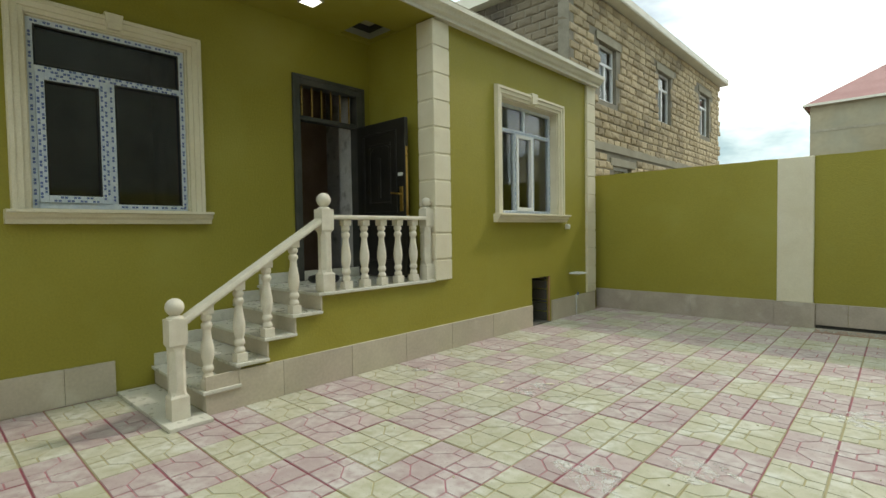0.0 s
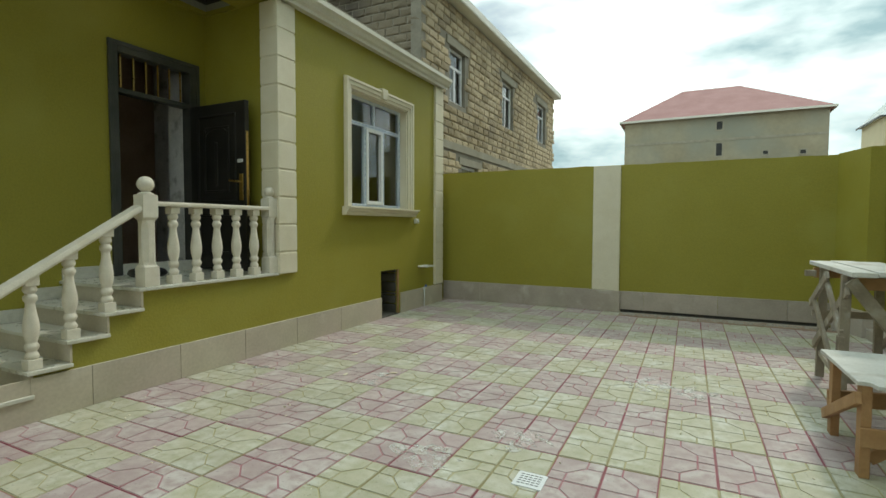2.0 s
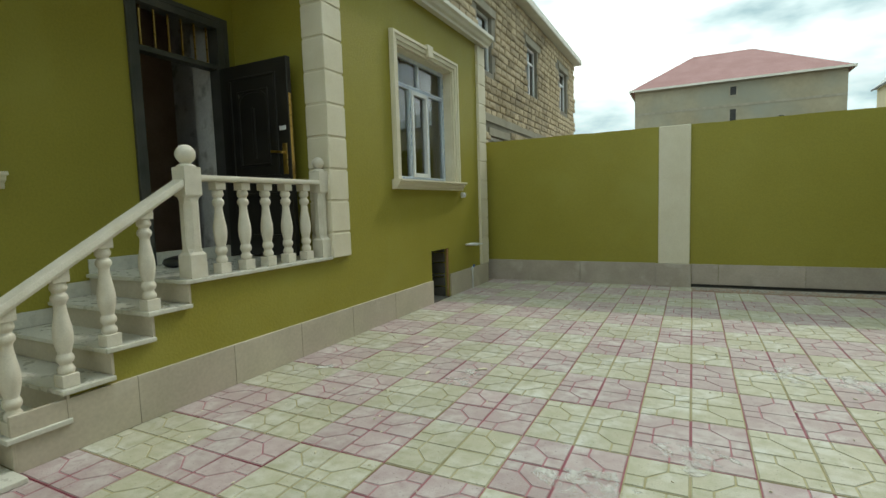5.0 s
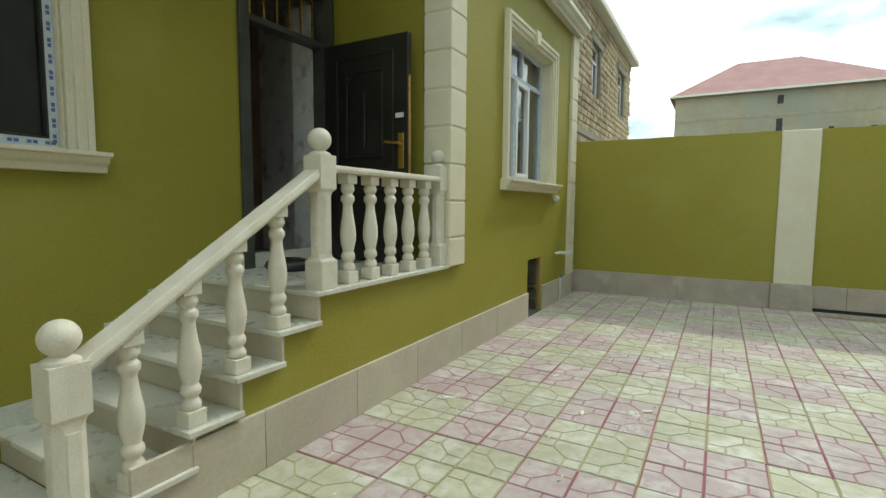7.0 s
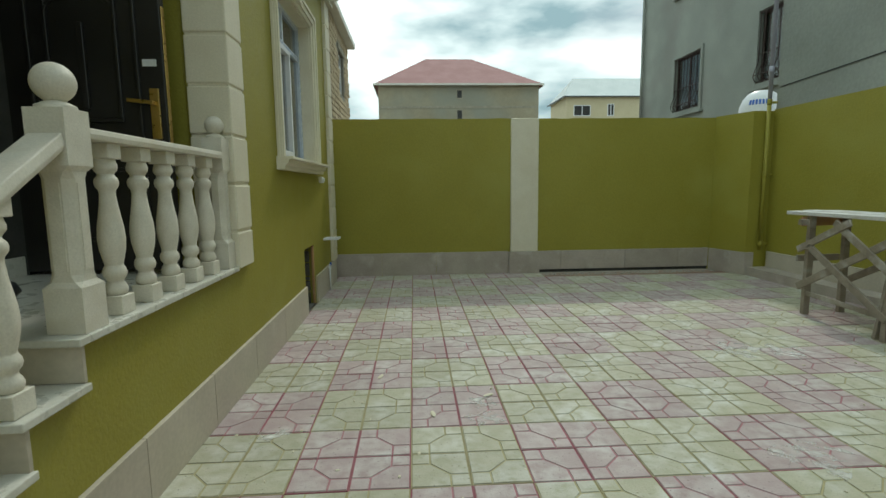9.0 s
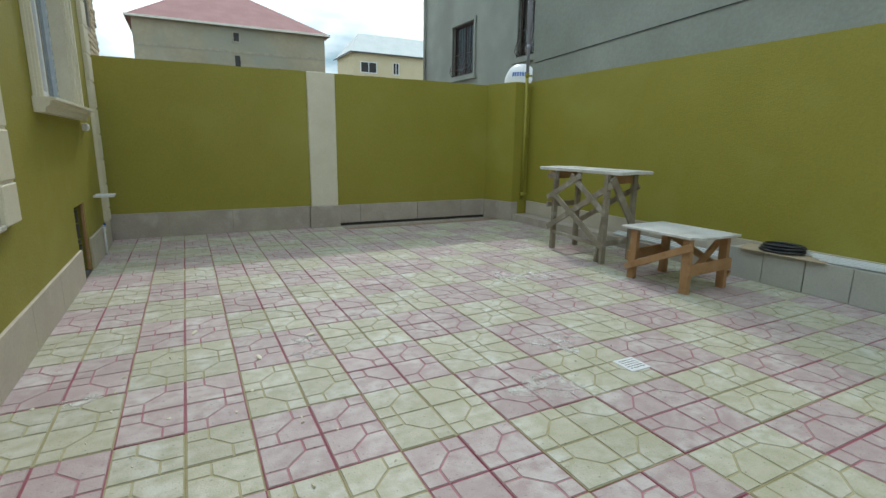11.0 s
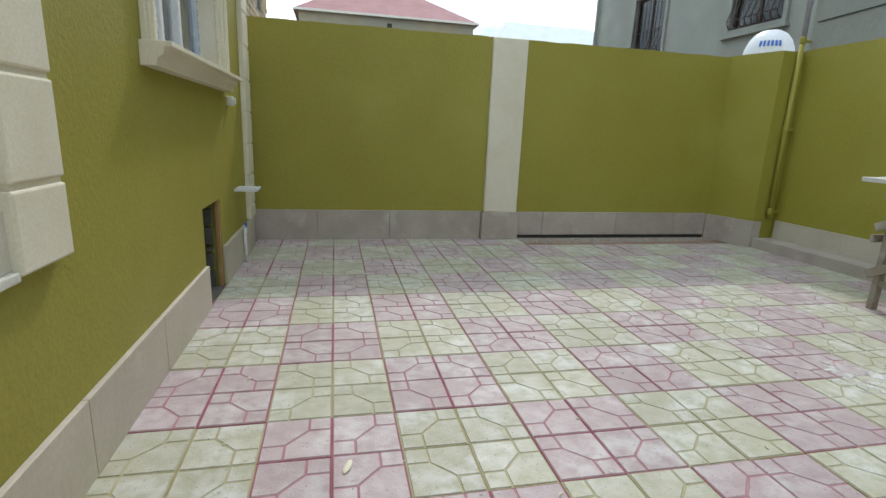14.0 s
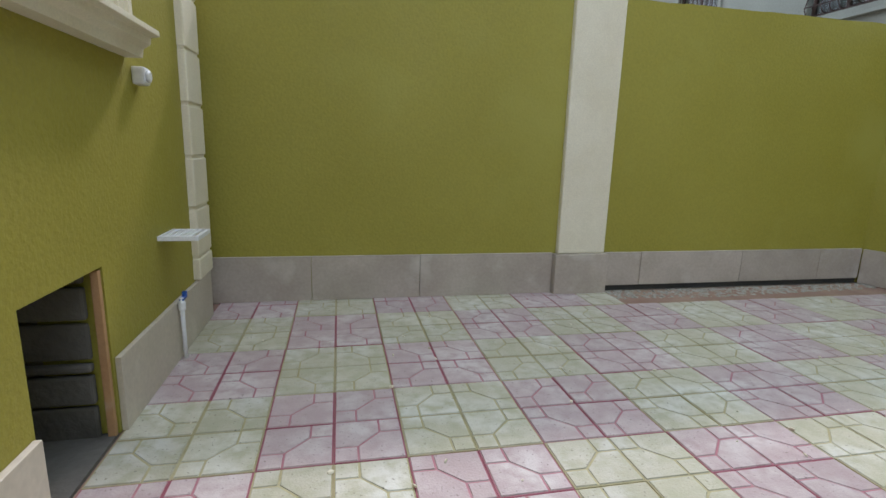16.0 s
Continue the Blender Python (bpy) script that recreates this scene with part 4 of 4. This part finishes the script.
boxes("roof", CONC, (XG - 0.35, 14.5, 9.0, 21.5, 11.702, 11.9), parent=grey_house)
for a, b, c, d in GW:
    bm = bmesh.new()
    bars(bm, a - 0.12, b + 0.12, c - 0.12, d + 0.12, XG - 0.06, XG - 0.001, 0.119)
    bx(bm, XG - 0.12, XG - 0.001, a - 0.2, b + 0.2, c - 0.19, c - 0.121)
    sur = mesh("window", bm, GREY, parent=grey_house, bevel=0.008)
    bm = bmesh.new()
    bars(bm, a + 0.002, b - 0.002, c + 0.002, d - 0.002, XG + 0.08, XG + 0.14, 0.07)
    bx(bm, XG + 0.08, XG + 0.14, (a + b) / 2 - 0.04, (a + b) / 2 + 0.04, c + 0.07, d - 0.07)
    mesh("frame", bm, GRILLE, parent=sur)
    p = boxes("pane", GLASS, (XG + 0.10, XG + 0.106, a + 0.06, b - 0.06, c + 0.06, d - 0.06), parent=sur)
    p.visible_shadow = False
    bm = bmesh.new()
    for k in range(9):
        y = a + 0.04 + (b - a - 0.08) * k / 8
        pts = [(XG - 0.02, d - 0.02), (XG - 0.03, c + 0.55), (XG - 0.12, c + 0.32), (XG - 0.16, c + 0.16), (XG - 0.10, c + 0.05), (XG - 0.02, c + 0.03)]
        for p0, p1 in zip(pts, pts[1:]):
            beam(bm, (p0[0], y, p0[1]), (p1[0], y, p1[1]), 0.016, 0.016)
    for x, z in ((XG - 0.02, d - 0.03), (XG - 0.03, c + 0.75), (XG - 0.14, c + 0.2), (XG - 0.02, c + 0.04)):
        beam(bm, (x, a + 0.02, z), (x, b - 0.02, z), 0.03, 0.02)
    mesh("grille", bm, GRILLE, parent=sur)
bm = bmesh.new()
lathe(bm, [(0.05, 0.0), (0.05, 11.6)], 12, c=(XG - 0.09, 21.05, 0))
mesh("downpipe", bm, GREY, parent=grey_house)

# water tank behind the wall
tank = empty("water_tank", (3.05, 9.66, 0), label="white plastic water tank with blue lettering marks on a block base", category="tank")
bm = bmesh.new()
lathe(bm, [(0.02, 3.02), (0.12, 3.01), (0.21, 2.96), (0.28, 2.87), (0.33, 2.75), (0.35, 2.60), (0.35, 1.9), (0.34, 1.8), (0.31, 1.72)], 28)
mesh("shell", bm, TANKM, parent=tank)
bm = bmesh.new()
for k in range(6):
    a = math.radians(205 + 9 * k)
    beam(bm, (0.333 * math.cos(a), 0.333 * math.sin(a), 2.75), (0.306 * math.cos(a), 0.306 * math.sin(a), 2.83), 0.028, 0.010)
mesh("mark", bm, BLUEP, parent=tank)
boxes("base", CONC, (-0.42, 0.42, -0.42, 0.42, -0.06, 1.719), parent=tank, bevel=0.01)

# ---- small litter on the paving ----
rng = random.Random(11)
bm = bmesh.new()
for k in range(170):
    x, y = rng.uniform(-4.2, 1.0), rng.uniform(1.8, 8.4)
    s = rng.uniform(0.003, 0.011)
    h = bmesh.ops.create_icosphere(bm, subdivisions=1, radius=s, matrix=pose(x, y, s * 0.3, rng.uniform(0, 90), 0, rng.uniform(0, 180)) @ Matrix.Diagonal((1.5, 1, 0.5, 1)))
mesh("plaster_crumbs", bm, CREAM, kind="stuff", label="scattered white plaster crumbs on the paving", category="litter")
bm = bmesh.new()
for k in range(900):
    x = rng.uniform(-1.08, 1.95)
    y = YB - 0.03 - rng.random() ** 1.3 * (0.16 + 0.10 * (1 - abs(x) / 2))
    s = rng.uniform(0.008, 0.02)
    bmesh.ops.create_icosphere(bm, subdivisions=1, radius=s, matrix=pose(x, y, -0.02 + s * 0.4, rng.uniform(0, 90), 0, rng.uniform(0, 180)) @ Matrix.Diagonal((1.3, 1, 0.7, 1)))
mesh("gravel", bm, GRAVEL, kind="stuff", label="loose pale gravel along the wall foot", category="gravel")

# dried plaster smears on the paving
SMEAR = material("dried_plaster", (0.62, 0.62, 0.58), (0.72, 0.72, 0.69), 9, 0.8, 0.4, 60)
sn, sl = SMEAR.node_tree.nodes, SMEAR.node_tree.links
sgeo, sno, smr = sn.new("ShaderNodeNewGeometry"), sn.new("ShaderNodeTexNoise"), sn.new("ShaderNodeMapRange")
sno.inputs["Scale"].default_value, sno.inputs["Detail"].default_value = 11.0, 9.0
smr.inputs["From Min"].default_value, smr.inputs["From Max"].default_value, smr.inputs["To Max"].default_value = 0.45, 0.72, 0.8
sl.new(sgeo.outputs["Position"], sno.inputs["Vector"])
sl.new(sno.outputs["Fac"], smr.inputs["Value"])
sl.new(smr.outputs["Result"], sn["Principled BSDF"].inputs["Alpha"])
rng = random.Random(8)
for x, y, rad in ((-0.38, 4.95, 0.24), (0.02, 4.87, 0.20), (-1.52, 2.82, 0.22), (-2.66, 4.10, 0.10), (-3.93, 3.78, 0.09), (-2.70, 3.88, 0.12), (-1.05, 3.3, 0.2)):
    bm = bmesh.new()
    pts = [(x + rad * rng.uniform(0.55, 1.25) * math.cos(2 * math.pi * k / 18), y + rad * rng.uniform(0.5, 1.1) * math.sin(2 * math.pi * k / 18)) for k in range(24)]
    prism(bm, pts, "z", 0.0035, 0.005)
    ob = mesh("plaster_smear", bm, SMEAR, label="thin dried white plaster smear on the paving", category="smear", group="plaster smears")
    ob.visible_shadow = False
for x, y, a in ((-2.616, 4.205, 30), (-3.0, 3.956, 100), (-3.367, 4.601, 70)):
    bm = bmesh.new()
    bmesh.ops.create_icosphere(bm, subdivisions=2, radius=0.02, matrix=pose(x, y, 0.006, 0, 0, a) @ Matrix.Diagonal((2.2, 0.8, 0.4, 1)))
    mesh("plaster_lump", bm, CREAM, label="small white plaster lump lying on the paving", category="litter", group="plaster lumps")

# ---- pieces of the stone house's walls ----
def stone_mesh(seed, w, h, d):
    r = random.Random(seed)
    bm = bmesh.new()
    j = lambda s: r.uniform(-s, s)
    c = 0.025
    back = [bm.verts.new((0, sy * w / 2 + j(0.006), sz * h / 2 + j(0.006))) for sy, sz in ((-1, -1), (1, -1), (1, 1), (-1, 1))]
    front = [bm.verts.new((d + j(0.012), sy * (w / 2 - c) + j(0.014), sz * (h / 2 - c) + j(0.012))) for sy, sz in ((-1, -1), (1, -1), (1, 1), (-1, 1))]
    mid = bm.verts.new((d + 0.012 + j(0.008), j(0.05), j(0.03)))
    for i in range(4):
        k = (i + 1) % 4
        bm.faces.new([back[i], back[k], front[k], front[i]])
        bm.faces.new([front[i], front[k], mid])
    bmesh.ops.recalc_face_normals(bm, faces=bm.faces)
    return bm


def to_data(bm, name, mats):
    me = bpy.data.meshes.new(name)
    bm.to_mesh(me)
    bm.free()
    for m in mats:
        me.materials.append(m)
    return me


kinds = [to_data(stone_mesh(40 + k, 0.385, 0.185, 0.035), "stone", [STONE]) for k in range(10)]
rest = bmesh.new()
rng = random.Random(3)
spots = []
row, z = 0, 1.6
while z < 7.15:
    y = 10.48 + (0.2 if row % 2 else 0.0)
    while y < 22.72:
        w = rng.uniform(0.34, 0.44)
        cy, cz = y + w / 2, z + 0.1
        clash = any(a - 0.12 < cy < b + 0.12 and c - 0.08 < cz < d + 0.06 for a, b, c, d in NW) or 3.43 < cz < 3.68 or any(a - 0.45 < cy < b + 0.45 and d < cz < d + 0.24 for a, b, c, d in NW)
        if not clash:
            spots.append((cy, cz, w))
        y += w + 0.012
    z += 0.2
    row += 1
spots.sort(key=lambda s: s[0])
wall_part = [o for o in stone_house.children if o.name.startswith("wall")][0]
used = 0
for cy, cz, w in spots:
    m = pose(XN - 0.03, cy, cz, rng.uniform(-1.5, 1.5), 0, 0) @ Matrix.Diagonal((rng.uniform(0.6, 1.2), w / 0.397, 1.0, 1))
    if cz > 3.3 and used < 300:
        ob = new("stone", rng.choice(kinds))
        ob.parent = wall_part
        ob.matrix_basis = m
        used += 1
    else:
        t = bpy.data.meshes.new("t")
        s = stone_mesh(rng.randrange(9999), 0.385, 0.185, 0.035)
        s.transform(m)
        s.to_mesh(t)
        s.free()
        rest.from_mesh(t)
        bpy.data.meshes.remove(t)
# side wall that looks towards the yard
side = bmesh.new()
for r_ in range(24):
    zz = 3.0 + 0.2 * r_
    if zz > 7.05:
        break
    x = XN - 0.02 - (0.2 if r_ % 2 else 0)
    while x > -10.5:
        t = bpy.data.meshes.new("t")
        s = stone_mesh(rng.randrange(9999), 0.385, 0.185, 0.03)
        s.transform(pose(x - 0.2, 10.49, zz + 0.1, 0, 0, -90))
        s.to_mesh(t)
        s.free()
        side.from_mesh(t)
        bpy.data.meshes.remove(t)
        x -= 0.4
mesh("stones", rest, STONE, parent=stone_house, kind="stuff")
mesh("stones", side, DARKLIME, parent=stone_house, kind="stuff", label="dark limestone blocks of the side wall")

# ---- paving ----
P = 0.295
X0, Y0 = -3.135 - P * 8, 4.39 - P * 26
GAP = 0.002


def paver(i, j):
    """Cast tile: two small corner squares and two large chamfered stones, proud of coloured grooves."""
    bm = bmesh.new()
    g, e, t = 0.0075, 0.004, 0.005
    a, L = 0.098, P - GAP
    o = -L / 2
    base = [bm.verts.new((o + x, o + y, -t)) for x, y in ((0, 0), (L, 0), (L, L), (0, L))]
    bm.faces.new(base).material_index = 1
    w = 0.0055
    bed = [bm.verts.new((o + x, o + y, -t + 0.0012)) for x, y in ((w, w), (L - w, w), (L - w, L - w), (w, L - w))]
    bm.faces.new(bed).material_index = 2
    low = [bm.verts.new((o + x, o + y, -0.0095)) for x, y in ((0, 0), (L, 0), (L, L), (0, L))]
    for k in range(4):
        bm.faces.new([low[k], low[(k + 1) % 4], base[(k + 1) % 4], base[k]]).material_index = 1
    h = g / 2
    m = 0.0055
    B = L - a
    polys = [[(m, B + h), (a - h, B + h), (a - h, L - m), (m, L - m)],
             [(B + h, m), (L - m, m), (L - m, a - h), (B + h, a - h)],
             [(m, m), (B - h, m), (B - h, a - h * 0.4), (a - h * 0.4, B - h), (m, B - h)],
             [(a + h, L - m), (a + h, B + h * 0.4), (B + h * 0.4, a + h), (L - m, a + h), (L - m, L - m)]]
    for p in polys:
        cx, cy = sum(q[0] for q in p) / len(p), sum(q[1] for q in p) / len(p)
        lo = [bm.verts.new((o + x, o + y, -t)) for x, y in p]
        hi = []
        for x, y in p:
            dx, dy = cx - x, cy - y
            n = math.hypot(dx, dy)
            hi.append(bm.verts.new((o + x + dx / n * e, o + y + dy / n * e, 0.0)))
        bm.faces.new(hi)
        for k in range(len(p)):
            bm.faces.new([lo[k], lo[(k + 1) % len(p)], hi[(k + 1) % len(p)], hi[k]])
    bmesh.ops.recalc_face_normals(bm, faces=bm.faces)
    return bm


JOINT = material("joint_sand", (0.26, 0.15, 0.11), (0.36, 0.25, 0.18), 3, 0.9, 0.4, 60)
paving = boxes("pavement", JOINT, (XP + 0.002, 2.028, -3.19, 8.915, -0.058, -0.010), kind="structure", label="checkered pale yellow and pink cast paving tiles", category="pavement")
data = {0: to_data(paver(0, 0), "paver", [YEL, YELG, YELI]), 1: to_data(paver(0, 0), "paver", [PNK, PNKG, PNKI])}
rest = {0: bmesh.new(), 1: bmesh.new()}
rng = random.Random(21)
count = 0
for i in range(-3, 28):
    for j in range(0, 44):
        x, y = X0 + P * (i + 0.5), Y0 + P * (j + 0.5)
        if x > 2.0 + P * 0.4 or x < XP - P * 0.4 or y > YB + P * 0.4 or y < -3.1:
            continue
        if x < XF - P * 0.4 and y > 1.35:
            continue
        if x > -1.2 and y > 8.66:
            continue
        if math.hypot(x + 0.843, y - 2.828) < 0.02:
            continue
        kind_ = ((i // 2) + (j // 2) + 1) % 2
        turn = rng.choice((0, 90)) if (i // 2 + j // 2) % 3 else 90 * ((i + j) % 2)
        m = pose(x, y, rng.uniform(-0.0025, 0.0015), rng.uniform(-0.35, 0.35), rng.uniform(-0.35, 0.35), turn)
        if -4.2 < x < -1.4 and 2.0 < y and count < 300:
            ob = new("paver", data[kind_])
            ob.parent = paving
            ob.matrix_basis = m
            count += 1
        else:
            t = bpy.data.meshes.new("t")
            s = paver(0, 0)
            s.transform(m)
            s.to_mesh(t)
            s.free()
            rest[kind_].from_mesh(t)
            bpy.data.meshes.remove(t)
mesh("pavers", rest[0], [YEL, YELG, YELI], parent=paving, kind="stuff")
mesh("pavers", rest[1], [PNK, PNKG, PNKI], parent=paving, kind="stuff")
